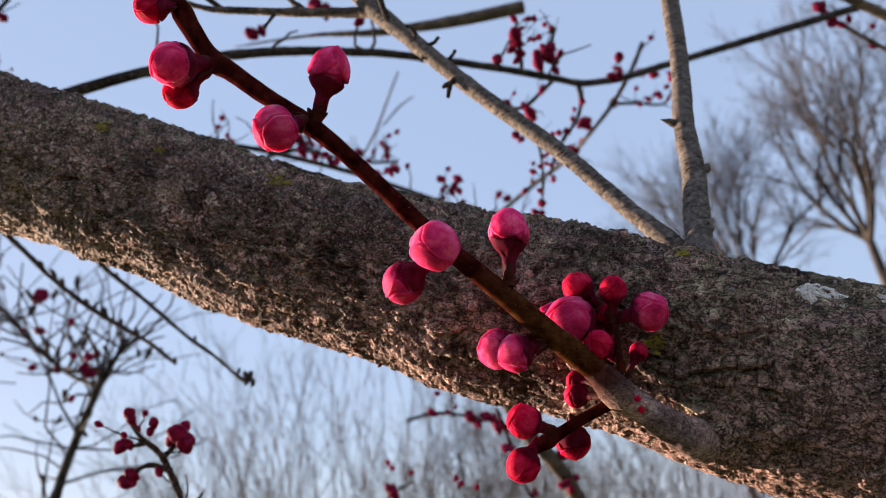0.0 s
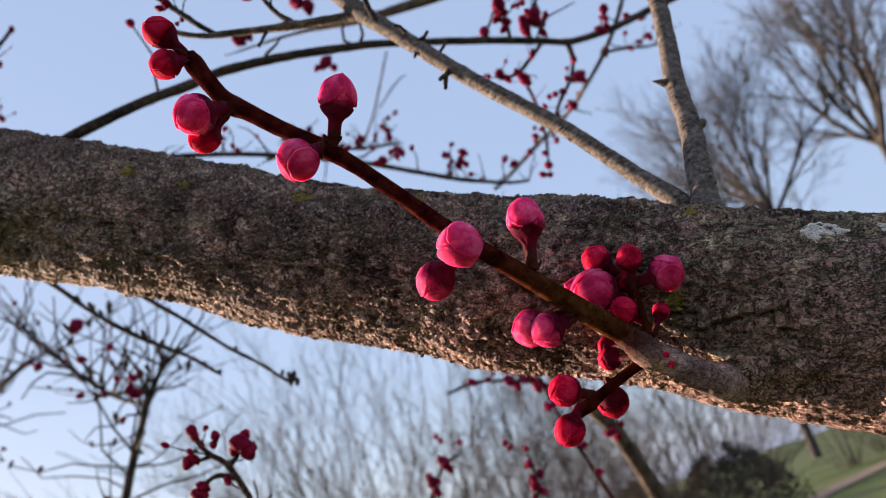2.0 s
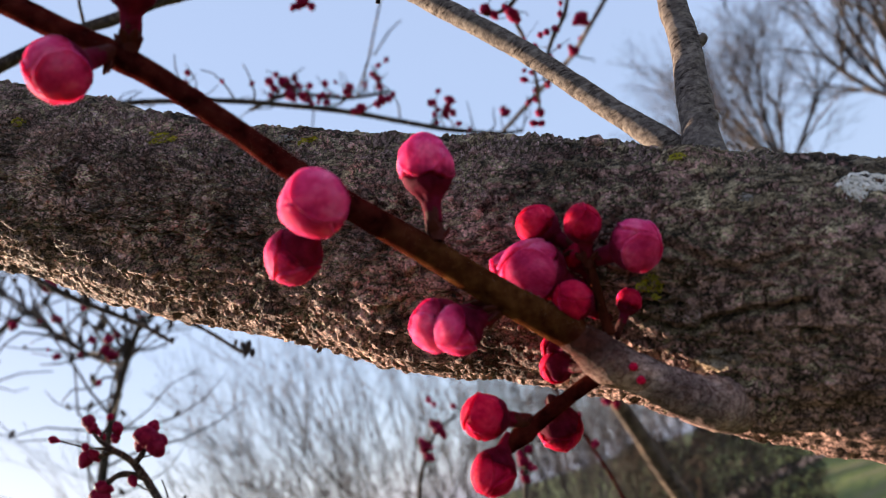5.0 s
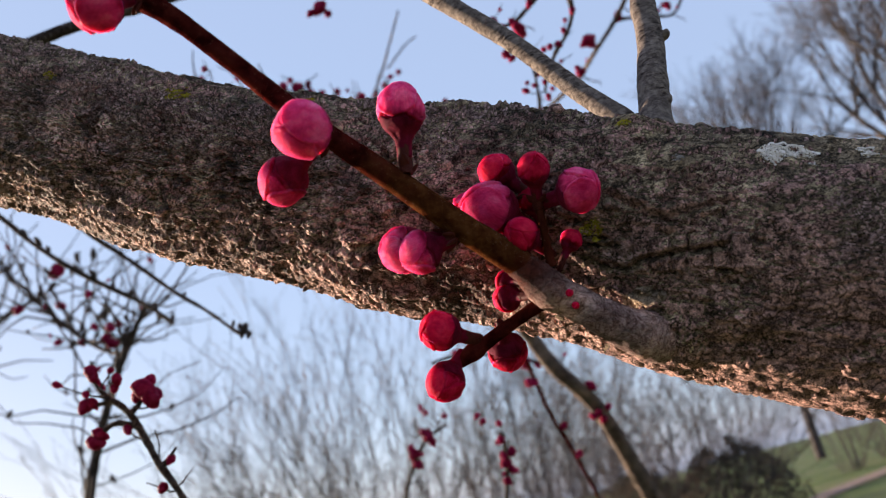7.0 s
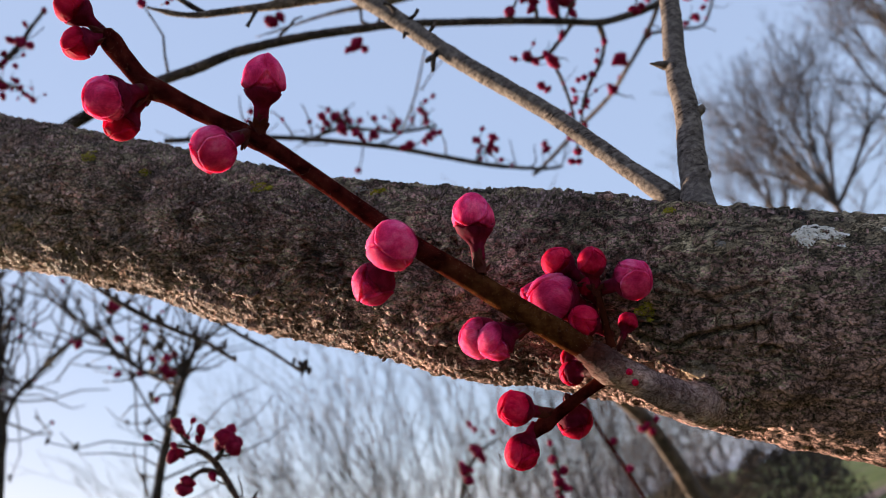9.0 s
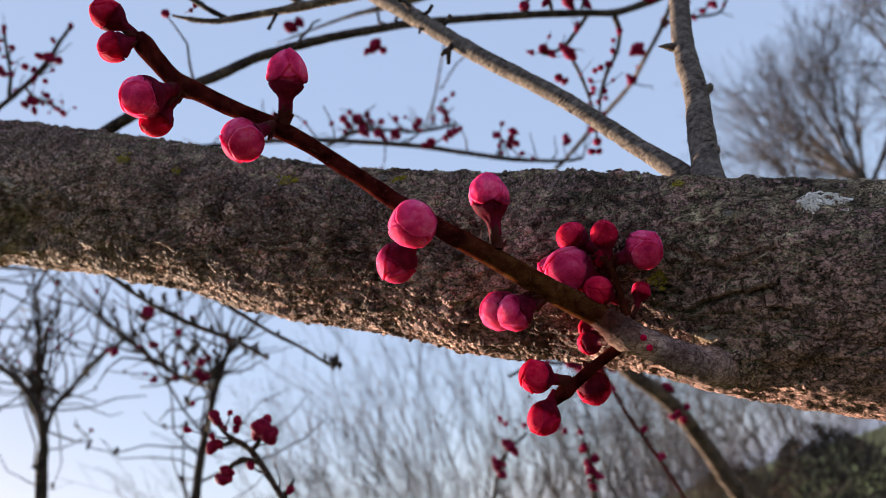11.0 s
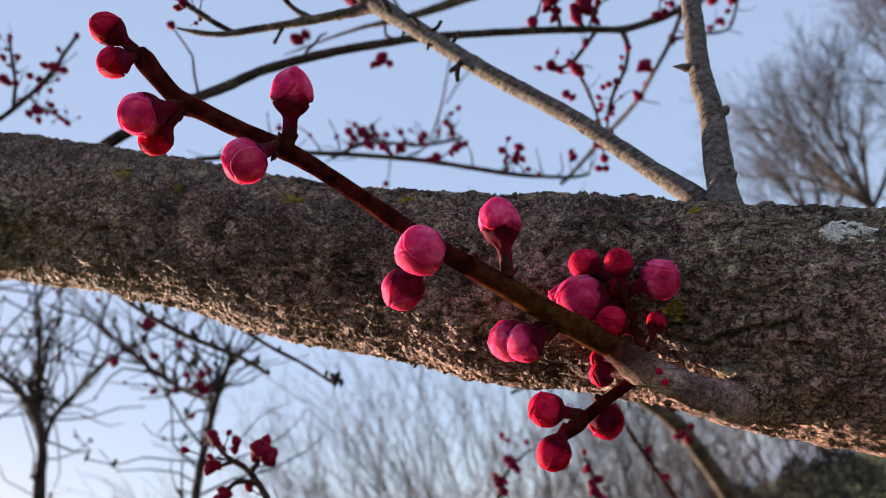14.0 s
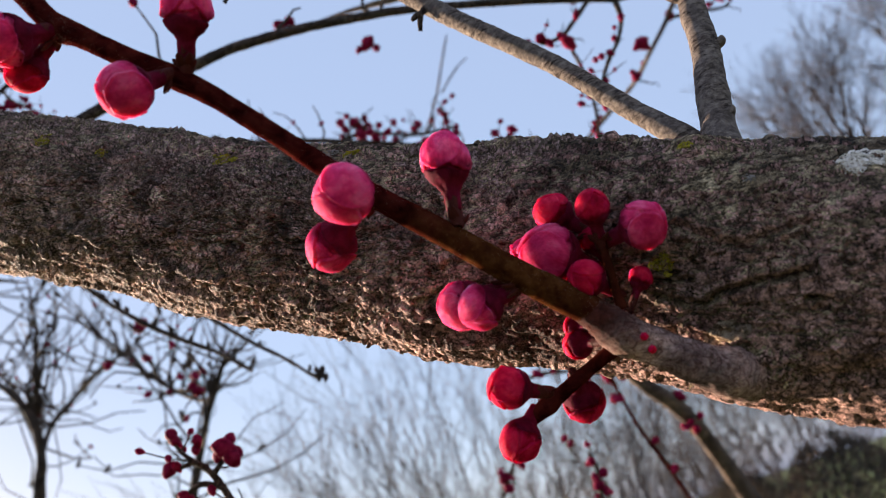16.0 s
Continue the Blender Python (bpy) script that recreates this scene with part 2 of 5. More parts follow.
def petal_material(name, deep, mid, pale, glow=0.8, foot=0.0):
    """Petal tissue; foot darkens towards the bud's base, as the petals do where they leave the calyx."""
    m, t, b = material(name, 0.65, 0.02)
    c = coords(t)
    info = t.nodes.new("ShaderNodeObjectInfo")
    base = ramp(t, speckle(t, c, 1.3, 4, 0.6, 0.4), [(0.28, deep), (0.5, mid), (0.74, pale)])
    shift = node(t, "ShaderNodeHueSaturation")
    span = node(t, "ShaderNodeMapRange")
    span.inputs[3].default_value, span.inputs[4].default_value = 0.8, 1.12
    t.links.new(info.outputs["Random"], span.inputs[0])
    t.links.new(span.outputs[0], shift.inputs["Value"])
    t.links.new(base, shift.inputs["Color"])
    veins = coords(t, (9, 9, 1.0))
    lines = ramp(t, speckle(t, veins, 2.2, 4, 0.65, 0.3), [(0.32, (0.66, 0.50, 0.58)), (0.58, (1, 1, 1))])
    col = mix(t, "MULTIPLY", 0.75, shift.outputs[0], lines)
    if foot:
        axis = t.nodes.new("ShaderNodeSeparateXYZ")
        t.links.new(c, axis.inputs[0])
        wob = t.nodes.new("ShaderNodeMath")
        wob.operation = "MULTIPLY_ADD"
        t.links.new(speckle(t, c, 1.8, 3), wob.inputs[0])
        wob.inputs[1].default_value = 0.7
        t.links.new(axis.outputs[2], wob.inputs[2])
        dark = ramp(t, wob.outputs[0], [(0.0, (0.22, 0.10, 0.14)), (0.32, (1, 1, 1))])
        col = mix(t, "MULTIPLY", foot, col, dark)
    t.links.new(col, b.inputs["Base Color"])
    b.inputs["Subsurface Weight"].default_value = glow
    b.inputs["Subsurface Radius"].default_value = (1.0, 0.32, 0.38)
    b.inputs["Subsurface Scale"].default_value = 0.0034
    relief(t, b, speckle(t, veins, 3.0, 5, 0.65, 0.4), 0.5, 0.00012)
    return m


PETAL = petal_material("pink_petal", (0.46, 0.008, 0.070), (0.78, 0.042, 0.165), (0.92, 0.165, 0.310), foot=0.85)
RED_PETAL = petal_material("crimson_petal", (0.26, 0.003, 0.018), (0.50, 0.007, 0.044), (0.72, 0.032, 0.088), foot=0.85)
CALYX = petal_material("dark_red_calyx", (0.060, 0.003, 0.010), (0.125, 0.006, 0.022), (0.20, 0.012, 0.038), 0.2)
FAR_PETAL = petal_material("far_red_petal", (0.10, 0.003, 0.018), (0.21, 0.009, 0.038), (0.31, 0.025, 0.072), 0.2)


def scale_material():
    m, t, b = material("brown_bud_scale", 0.7, 0.1)
    t.links.new(ramp(t, speckle(t, coords(t), 500, 5), [(0.36, (0.022, 0.003, 0.004)), (0.5, (0.065, 0.010, 0.009)), (0.70, (0.14, 0.040, 0.024))]), b.inputs["Base Color"])
    return m


SCALE = scale_material()


def plain_noise(name, colours, scale, rough=0.85):
    m, t, b = material(name, rough, 0.2)
    c = coords(t)
    t.links.new(ramp(t, speckle(t, c, scale, 8, 0.65), colours), b.inputs["Base Color"])
    relief(t, b, speckle(t, c, scale * 6, 6), 0.5, 0.3 / scale)
    return m


YELLOW = plain_noise("yellow_lichen", [(0.3, (0.20, 0.15, 0.015)), (0.7, (0.52, 0.42, 0.035))], 700)
WHITE = plain_noise("pale_lichen", [(0.22, (0.34, 0.30, 0.275)), (0.45, (0.93, 0.84, 0.77))], 900)
GRASS = plain_noise("spring_grass", [(0.30, (0.06, 0.080, 0.022)), (0.5, (0.12, 0.150, 0.042)), (0.62, (0.17, 0.16, 0.07)), (0.75, (0.24, 0.19, 0.11))], 0.45)
PATH = plain_noise("bare_earth_path", [(0.3, (0.20, 0.14, 0.11)), (0.7, (0.36, 0.245, 0.195))], 3.0)
LEAF = plain_noise("dark_evergreen_leaf", [(0.3, (0.012, 0.010, 0.008)), (0.5, (0.032, 0.023, 0.015)), (0.7, (0.14, 0.080, 0.048))], 1.5)


# ---- geometry helpers ----
def lattice(ix, iy, iz, salt):
    h = (ix * 374761393 + iy * 668265263 + iz * 2147483647 + salt * 974634777) & 0xFFFFFFFF
    h = ((h ^ (h >> 13)) * 1274126177) & 0xFFFFFFFF
    return ((h ^ (h >> 16)) & 0xFFFFFF) / float(0xFFFFFF)


def field(p, salt=0):
    """Smooth noise from -1 to 1 at the rows of p."""
    i = np.floor(p).astype(np.int64)
    f = p - i
    u = f * f * (3 - 2 * f)
    out = 0
    for a in (0, 1):
        for b in (0, 1):
            for c in (0, 1):
                weight = np.abs(1 - a - u[:, 0]) * np.abs(1 - b - u[:, 1]) * np.abs(1 - c - u[:, 2])
                out = out + weight * lattice(i[:, 0] + a, i[:, 1] + b, i[:, 2] + c, salt)
    return out * 2 - 1


def octaves(p, n, salt=0, gain=0.5):
    return sum(field(p * 2.03 ** k + 17.3 * k, salt + k) * gain ** k for k in range(n))


def crackle(p, salt=0):
    """Distance to the two nearest scattered seeds, and a number for the cell."""
    i = np.floor(p).astype(np.int64)
    best, second, tag = np.full(len(p), 9.0), np.full(len(p), 9.0), np.zeros(len(p))
    for a in (-1, 0, 1):
        for b in (-1, 0, 1):
            for c in (-1, 0, 1):
                j = i + (a, b, c)
                seed = np.stack([lattice(j[:, 0], j[:, 1], j[:, 2], salt + k) for k in range(3)], 1)
                d = np.linalg.norm(j + seed - p, axis=1)
                near = d < best
                second = np.where(near, best, np.minimum(second, d))
                tag = np.where(near, lattice(j[:, 0], j[:, 1], j[:, 2], salt + 9), tag)
                best = np.where(near, d, best)
    return best, second, tag


def smooth_line(points, steps):
    """Catmull-Rom through rows of x, y, z, radius, at the given number of steps for each stretch (or at evenly spread places)."""
    p = np.array(points, float)
    p = np.vstack([2 * p[0] - p[1], p, 2 * p[-1] - p[-2]])
    p[:, 3] = np.maximum(p[:, 3], 1e-5)
    out = []
    for k in range(1, len(p) - 2):
        n = steps[k - 1] if hasattr(steps, "__len__") else steps
        t = np.linspace(0, 1, n, endpoint=False)[:, None]
        a, b, c, d = p[k - 1 : k + 3]
        out.append(0.5 * (2 * b + (c - a) * t + (2 * a - 5 * b + 4 * c - d) * t * t + (3 * b - a - 3 * c + d) * t ** 3))
    out.append(p[-2][None])
    line = np.vstack(out)
    line[:, 3] = np.maximum(line[:, 3], 1e-5)
    return line


def tube(line, sides, shape=None, caps=True, front=None):
    """Verts and faces of a tube along rows of x, y, z, radius. shape(places, normals, along, round) gives a displacement."""
    line = np.asarray(line, float)
    along = np.gradient(line[:, :3], axis=0)
    along /= np.linalg.norm(along, axis=1)[:, None] + 1e-12
    side = np.cross(along[0], (0.0, 0.13, 1.0) if abs(along[0, 2]) < 0.9 else (1.0, 0.1, 0.0))
    sides_u = []
    for a in along:
        side = side - a * (side @ a)
        side = side / np.linalg.norm(side)
        sides_u.append(side)
    u = np.array(sides_u)
    v = np.cross(along, u)
    ang = np.linspace(0, 2 * np.pi, sides, endpoint=False)
    if front is not None:                # closer set towards one side
        at = math.atan2(v[len(v) // 2] @ np.array(front), u[len(u) // 2] @ np.array(front))
        ang = at + ang - 0.6 * np.sin(ang)
    nrm = u[:, None] * np.cos(ang)[None, :, None] + v[:, None] * np.sin(ang)[None, :, None]
    pos = line[:, None, :3] + nrm * line[:, None, 3:4]
    n, k = len(line), sides
    verts = pos.reshape(-1, 3)
    if shape:
        length = np.r_[0, np.cumsum(np.linalg.norm(np.diff(line[:, :3], axis=0), axis=1))]
        verts = verts + nrm.reshape(-1, 3) * shape(verts, nrm.reshape(-1, 3), np.repeat(length, k), np.tile(ang, n))[:, None]
    i, j = np.meshgrid(np.arange(n - 1), np.arange(k), indexing="ij")
    q = np.stack([i * k + j, (i + 1) * k + j, (i + 1) * k + (j + 1) % k, i * k + (j + 1) % k], -1).reshape(-1, 4)
    faces = q.tolist()
    if caps:
        faces += [list(range(k))[::1], list(range((n - 1) * k, n * k))[::-1]]
    return verts, faces


def mesh_of(name, verts, faces, mat, smooth=True):
    me = bpy.data.meshes.new(name)
    me.from_pydata(np.asarray(verts).tolist() if not isinstance(verts, list) else verts, [], faces)
    me.materials.append(mat)
    me.polygons.foreach_set("use_smooth", [smooth] * len(me.polygons))
    me.update()
    return me


def part(name, me, parent, label="", at=None):
    """Links a mesh as one object under a thing or part; the mesh is in world metres unless a pose is given."""
    ob = new(name, me)
    ob.parent = parent
    ob.matrix_parent_inverse = world_of[parent].inverted()
    ob.matrix_basis = at or Matrix()
    world_of[ob] = at or Matrix()
    return tagged(ob, label)


world_of = {}


def thing(name, place, label, category, group="", kind=""):
    ob = new(name)
    ob.empty_display_size = 0.05
    ob.location = place
    world_of[ob] = Matrix.Translation(place)
    return tagged(ob, label, category, group, kind)


class Pile:
    """Verts and faces of many pieces, joined into one mesh."""

    def __init__(self):
        self.verts, self.faces, self.count = [], [], 0

    def add(self, verts, faces):
        self.verts.append(np.asarray(verts))
        self.faces += [[i + self.count for i in f] for f in faces]
        self.count += len(verts)

    def mesh(self, name, mat, smooth=True):
        return mesh_of(name, np.vstack(self.verts), self.faces, mat, smooth)


# ---- ground ----
def ground_height(x, y):
    """A lawn that rises very gently on the right."""
    return 0.25 * np.clip((x - 3.5) / 8.0, 0, 1)


def build_ground():
    n = 161
    k = np.linspace(-1, 1, n)
    edge = np.sign(k) * np.abs(k) ** 4 * 1500
    x, y = np.meshgrid(edge, edge, indexing="ij")
    p = np.stack([x.ravel(), y.ravel(), np.zeros(n * n)], 1)
    far = np.clip(np.hypot(p[:, 0], p[:, 1]) / 60 - 1, 0, 1)
    p[:, 2] = 0.3 * octaves(p * (0.03, 0.03, 1), 3, 5) * far + ground_height(p[:, 0], p[:, 1])
    faces = [[i * n + j, (i + 1) * n + j, (i + 1) * n + j + 1, i * n + j + 1] for i in range(n - 1) for j in range(n - 1)]
    ob = new("ground", mesh_of("ground", p, faces, GRASS))
    tagged(ob, "grassy ground with green and dry patches", "grass", kind="structure")


build_ground()

# ---- the flowering tree ----
tree = thing("fruit_tree", (0.75, 0.02, 0.0), "flowering fruit tree with rough grey bark and crimson buds", "tree")

LIMB = [(-0.3841, 0.2625, 1.7849, 0.026), (-0.2717, 0.2462, 1.7227, 0.0258), (-0.149, 0.2272, 1.6616, 0.0243), (-0.1224, 0.225, 1.6497, 0.0232),
        (-0.0879, 0.2186, 1.629, 0.0223), (-0.0702, 0.2145, 1.6185, 0.022), (-0.0389, 0.2095, 1.5968, 0.0219), (-0.0083, 0.2014, 1.5786, 0.0218),
        (0.0193, 0.1936, 1.5623, 0.0225), (0.0444, 0.1862, 1.5484, 0.0231), (0.0668, 0.1812, 1.5349, 0.0238), (0.0894, 0.1773, 1.5225, 0.0246),
        (0.1504, 0.1675, 1.4926, 0.027), (0.35, 0.13, 1.375, 0.036), (0.6, 0.08, 1.08, 0.055), (0.72, 0.04, 0.6, 0.07),
        (0.75, 0.02, -0.02, 0.095)]


KNOBS = [  # swellings and hollows of the limb: place, width, height
    ((-0.12112, 0.2019, 1.63977), 0.013, 0.0022), ((-0.12216, 0.20582, 1.63246), 0.010, 0.0020), ((-0.12154, 0.21044, 1.62639), 0.006, 0.0026), ((-0.13506, 0.21223, 1.63443), 0.009, 0.0020),
    ((-0.1095, 0.20618, 1.627), 0.010, -0.0020), ((-0.1083, 0.19885, 1.63883), 0.009, -0.0020), ((-0.09971, 0.206, 1.61833), 0.006, -0.0026), ((-0.09702, 0.20102, 1.62318), 0.005, -0.0018), ((-0.09736, 0.19623, 1.64323), 0.004, -0.0012),
    ((0.06394, 0.16459, 1.55582), 0.008, 0.0030), ((0.0585, 0.16974, 1.51628), 0.010, 0.0034),
    ((-0.03052, 0.18863, 1.59274), 0.003, 0.0010), ((-0.02894, 0.18844, 1.59352), 0.004, -0.0014), ((-0.09688, 0.20098, 1.64765), 0.004, 0.0012), ((0.05067, 0.16743, 1.56265), 0.004, 0.0012),
    ((-0.01421, 0.18832, 1.55849), 0.007, 0.0012), ((0.07031, 0.16141, 1.51623), 0.006, 0.0012), ((-0.06153, 0.20287, 1.59494), 0.010, 0.0012), ((0.06258, 0.16271, 1.51973), 0.004, -0.0010)]
PLATES = (0.0466, 0.16268, 1.5319), (0.0712, 0.15845, 1.52515)      # a strip of bark split crosswise
GROOVES = [  # long cracks in the bark: width, depth, line
    (0.00035, 0.0010, ((0.0467, 0.1632, 1.5351), (0.0502, 0.1621, 1.5333), (0.0529, 0.1614, 1.5324))),
    (0.00050, 0.0014, ((0.047, 0.1641, 1.5325), (0.0507, 0.1633, 1.5296), (0.0532, 0.1626, 1.5282), (0.0561, 0.161, 1.5286), (0.0593, 0.1598, 1.5284), (0.0638, 0.1585, 1.5275), (0.0687, 0.157, 1.5267))),
    (0.00060, 0.0014, ((0.0535, 0.1603, 1.5414), (0.0555, 0.1597, 1.5394), (0.0589, 0.1589, 1.536), (0.0621, 0.158, 1.5337), (0.0652, 0.1573, 1.5341), (0.0689, 0.1567, 1.5338))),
    (0.00045, 0.0010, ((0.0349, 0.1723, 1.5695), (0.0416, 0.1693, 1.5648), (0.0487, 0.1682, 1.5619), (0.0605, 0.1663, 1.5566), (0.07, 0.1647, 1.5517))),
    (0.00045, 0.0011, ((-0.0683, 0.1945, 1.6273), (-0.0609, 0.1921, 1.618), (-0.0524, 0.1909, 1.6135), (-0.0437, 0.191, 1.6108), (-0.0357, 0.192, 1.6097))),
    (0.00040, 0.0009, ((-0.0455, 0.1905, 1.6105), (-0.0488, 0.1901, 1.6097), (-0.055, 0.19, 1.6081), (-0.065, 0.1916, 1.6124))),
    (0.00045, 0.0011, ((-0.0231, 0.1843, 1.5934), (-0.0183, 0.1823, 1.5882), (-0.0134, 0.181, 1.5849), (-0.0088, 0.1793, 1.5805), (-0.0034, 0.1778, 1.5778))),
    (0.00050, 0.0012, ((-0.05, 0.1891, 1.6014), (-0.048, 0.189, 1.5974), (-0.0501, 0.1905, 1.5935), (-0.0503, 0.192, 1.5897))),
    (0.00045, 0.0011, ((-0.0239, 0.1857, 1.5733), (-0.018, 0.1832, 1.5721), (-0.0144, 0.1829, 1.568), (-0.0134, 0.1848, 1.5633))),
    (0.00060, 0.0012, ((0.0081, 0.1785, 1.5501), (0.0124, 0.176, 1.5492), (0.0136, 0.1797, 1.544))),
    (0.00070, 0.0013, ((-0.0658, 0.1923, 1.6064), (-0.0648, 0.1926, 1.604), (-0.0674, 0.1937, 1.6036))),
    (0.00070, 0.0012, ((-0.0774, 0.1939, 1.6159), (-0.0755, 0.1942, 1.6117), (-0.0737, 0.1954, 1.6065), (-0.0734, 0.1973, 1.603))),
    (0.00120, 0.0016, ((-0.0299, 0.1849, 1.5922), (-0.0300, 0.1855, 1.5951)))]
SPLITS = (0.0022, 0.0052, 0.0085, 0.0112, 0.0148, 0.0175, 0.0212, 0.0241)


def off_line(p, line):
    """Distance of the rows of p from a broken line."""
    best = np.full(len(p), 9.0)
    for a, b in zip(line[:-1], line[1:]):
        a, b = np.array(a), np.array(b)
        k = np.clip((p - a) @ (b - a) / ((b - a) @ (b - a)), 0, 1)
        best = np.minimum(best, np.linalg.norm(p - a - k[:, None] * (b - a), axis=1))
    return best


crusty = []          # how far the limb is covered with scaly grey crust, vertex by vertex


def limb_relief(p, nrm, along, around):
    near = np.clip((0.2 - np.abs(p[:, 0] + 0.03)) / 0.06, 0.15, 1)
    low = np.clip((-nrm[:, 2] - 0.22) / 0.28, 0, 1)                     # flakier along the underside
    left = np.clip((-0.03 - p[:, 0]) / 0.06, 0, 1)
    calm = np.clip((p[:, 0] - 0.050) / 0.03, 0, 1)                      # smoother towards the trunk
    c = np.stack([along, 0.0225 * np.cos(around), 0.0225 * np.sin(around)], 1)
    warp = np.stack([octaves(c * 150, 4, 50 + 5 * k, 0.6) for k in range(3)], 1)
    lump = 0.0010 * octaves(c * 45, 3, 1) + 0.0012 * field(c * 22, 40)
    for place, wide, high in KNOBS:
        spot = p[np.argmin(((p - np.array(place)) ** 2).sum(1))]
        lump = lump + high * (1.8 if place[0] < -0.09 else 1.0) * np.exp(-((p - spot + 0.0008 * warp) ** 2).sum(1) / (2 * (0.42 * wide) ** 2))
    zone = np.clip((octaves(c * (34, 42, 42) + 0.12 * warp, 3, 141, 0.6) + 0.12 - 0.25 * calm) / 0.22, 0, 1) * (1 - low)
    crusty.append(zone)
    g1, g2, tag3 = crackle(c * (560, 760, 760) + 0.9 * warp, 43)          # grains of the crust
    grains = zone * (0.00022 + 0.00020 * (tag3 - 0.5) - 0.00042 * np.exp(-((g2 - g1) / 0.16) ** 2))
    cut = 0
    for wide, deep, line in GROOVES:
        spread = off_line(p + 0.00045 * warp, [p[np.argmin(((p - np.array(q)) ** 2).sum(1))] for q in line]) / wide
        cut = cut - deep * np.exp(-spread ** 2) + 0.22 * deep * np.exp(-((spread - 2.2) / 1.1) ** 2)
    d1, d2, tag = crackle(c * (110, 190, 190) + 0.55 * warp, 3)           # cracked crust of loose scales
    crust = -0.0010 * np.exp(-((d2 - d1) / 0.09) ** 2) * (tag > 0.35) + (tag - 0.5) * 0.0006 + 0.0009 * np.clip(tag - 0.6, 0, 1) * d1
    turn = around * 0.0225 * 210 + 1.5 * octaves(c * (26, 70, 70), 3, 61) + 0.15 * warp[:, 0]
    saw = turn - np.floor(turn)                                           # ledges of long plates lying over one another
    e1, e2, tag2 = crackle(c * (50, 150, 150) + 0.35 * warp, 23)
    ledge = 0.0009 * saw * (tag2 > 0.25) + (tag2 - 0.4) * 0.0008 - 0.0008 * np.exp(-((e2 - e1) / 0.07) ** 2)
    fibre = 0.0010 * octaves(c * (48, 330, 330) + 0.35 * warp, 3, 151, 0.55)      # long shreds
    n = octaves(c * (46, 190, 190) + 0.5 * warp, 2, 84)
    split = -0.0018 * np.exp(-(n / 0.05) ** 2) * np.clip(octaves(c * 60, 2, 95) * 3 + 0.4, 0, 1)
    fine = 0.00011 * octaves(c * (600, 900, 900), 3, 70, 0.65)
    worm = -0.00048 * np.exp(-(octaves(c * (520, 680, 680) + 0.4 * warp, 2, 131) / 0.16) ** 2)      # winding fine cracks
    pits = -0.0018 * np.clip(octaves(c * (170, 210, 210) + 0.6 * warp, 2, 101) - 0.5, 0, 1) * 4 * (0.2 + left)
    a, b = (p[np.argmin(((p - np.array(q)) ** 2).sum(1))] for q in PLATES)
    u = (b - a) / np.linalg.norm(b - a)
    run = (p - a) @ u + 0.0003 * warp[:, 0]
    off = np.sqrt(np.maximum(((p - a) ** 2).sum(1) - ((p - a) @ u) ** 2, 0)) + 0.0004 * warp[:, 1]
    strip = np.clip((0.0032 - off) / 0.0004, 0, 1) * np.clip((run + 0.004) / 0.006, 0, 1) * np.clip((0.028 - run) / 0.003, 0, 1)
    plate = strip * (0.0005 - 0.0010 * sum(np.exp(-((run - q) / 0.00028) ** 2) for q in SPLITS))
    crest = np.clip((nrm[:, 2] - 0.35) / 0.4, 0, 1) * 0.0007 * octaves(c * (200, 300, 300) + 0.5 * warp, 3, 111, 0.6)
    rough = 1 - 0.6 * calm * (1 - low)
    return (lump + rough * (1 - strip) * (crust * (1 - 0.9 * low) + ledge * (0.30 + 0.25 * left + 0.20 * low) + fibre * low + (split + 0.5 * pits) * (1 - 0.7 * low)) + fine * (1 - 0.5 * low) + worm * (1 - 0.6 * calm) * (0.45 + 0.55 * np.maximum(zone, low)) + grains + cut + plate + crest) * near


steps = [12, 60, 100, 130, 72, 128, 124, 112, 102, 90, 86, 110, 40, 10, 8, 8]
limb_line = smooth_line(LIMB, steps)
limb = part("main_limb", mesh_of("main_limb", *tube(limb_line, 320, limb_relief, front=(0.0, -0.9, -0.4)), BARK), tree, "thick grey-brown limb with cracked flaky bark")
limb.data.attributes.new("crust", "FLOAT", "POINT").data.foreach_set("value", crusty[0])
limb.data.materials.append(LIT_FLAKE)
limb.data.materials.append(PALE)
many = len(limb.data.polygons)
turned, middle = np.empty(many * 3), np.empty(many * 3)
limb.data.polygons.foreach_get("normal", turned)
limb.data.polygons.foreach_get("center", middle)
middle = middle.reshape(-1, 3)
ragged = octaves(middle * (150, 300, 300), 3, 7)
# down-turned faces take the tan: flaky bark with sunlight put into its colour
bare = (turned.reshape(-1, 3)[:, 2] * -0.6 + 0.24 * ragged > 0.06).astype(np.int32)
# pale bare wood, with the sun on swellings and hollow put into its colour
for place, wide in (((-0.11979, 0.20193, 1.63721), 0.0090), ((-0.12081, 0.20596, 1.63099), 0.0120), ((-0.12046, 0.21046, 1.62519), 0.0080), ((0.05541, 0.16479, 1.52274), 0.0026), ((0.05282, 0.16568, 1.52277), 0.0020), ((0.05712, 0.16296, 1.52223), 0.0015)):
    spot = middle[np.argmin(((middle - np.array(place)) ** 2).sum(1))]
    bare[np.linalg.norm(middle - spot, axis=1) + wide * 0.35 * ragged < wide * 0.8] = 2
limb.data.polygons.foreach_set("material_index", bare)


def wood_relief(amount, scale=1.0):
    def shape(p, nrm, along, around):
        knots = np.clip(field(p * (90 * scale), 33) - 0.55, 0, 1) * 2.2
        return amount * (0.55 * octaves(p * 160 * scale, 3, 31) + knots + 0.25 * octaves(p * 700 * scale, 2, 35))
    return shape


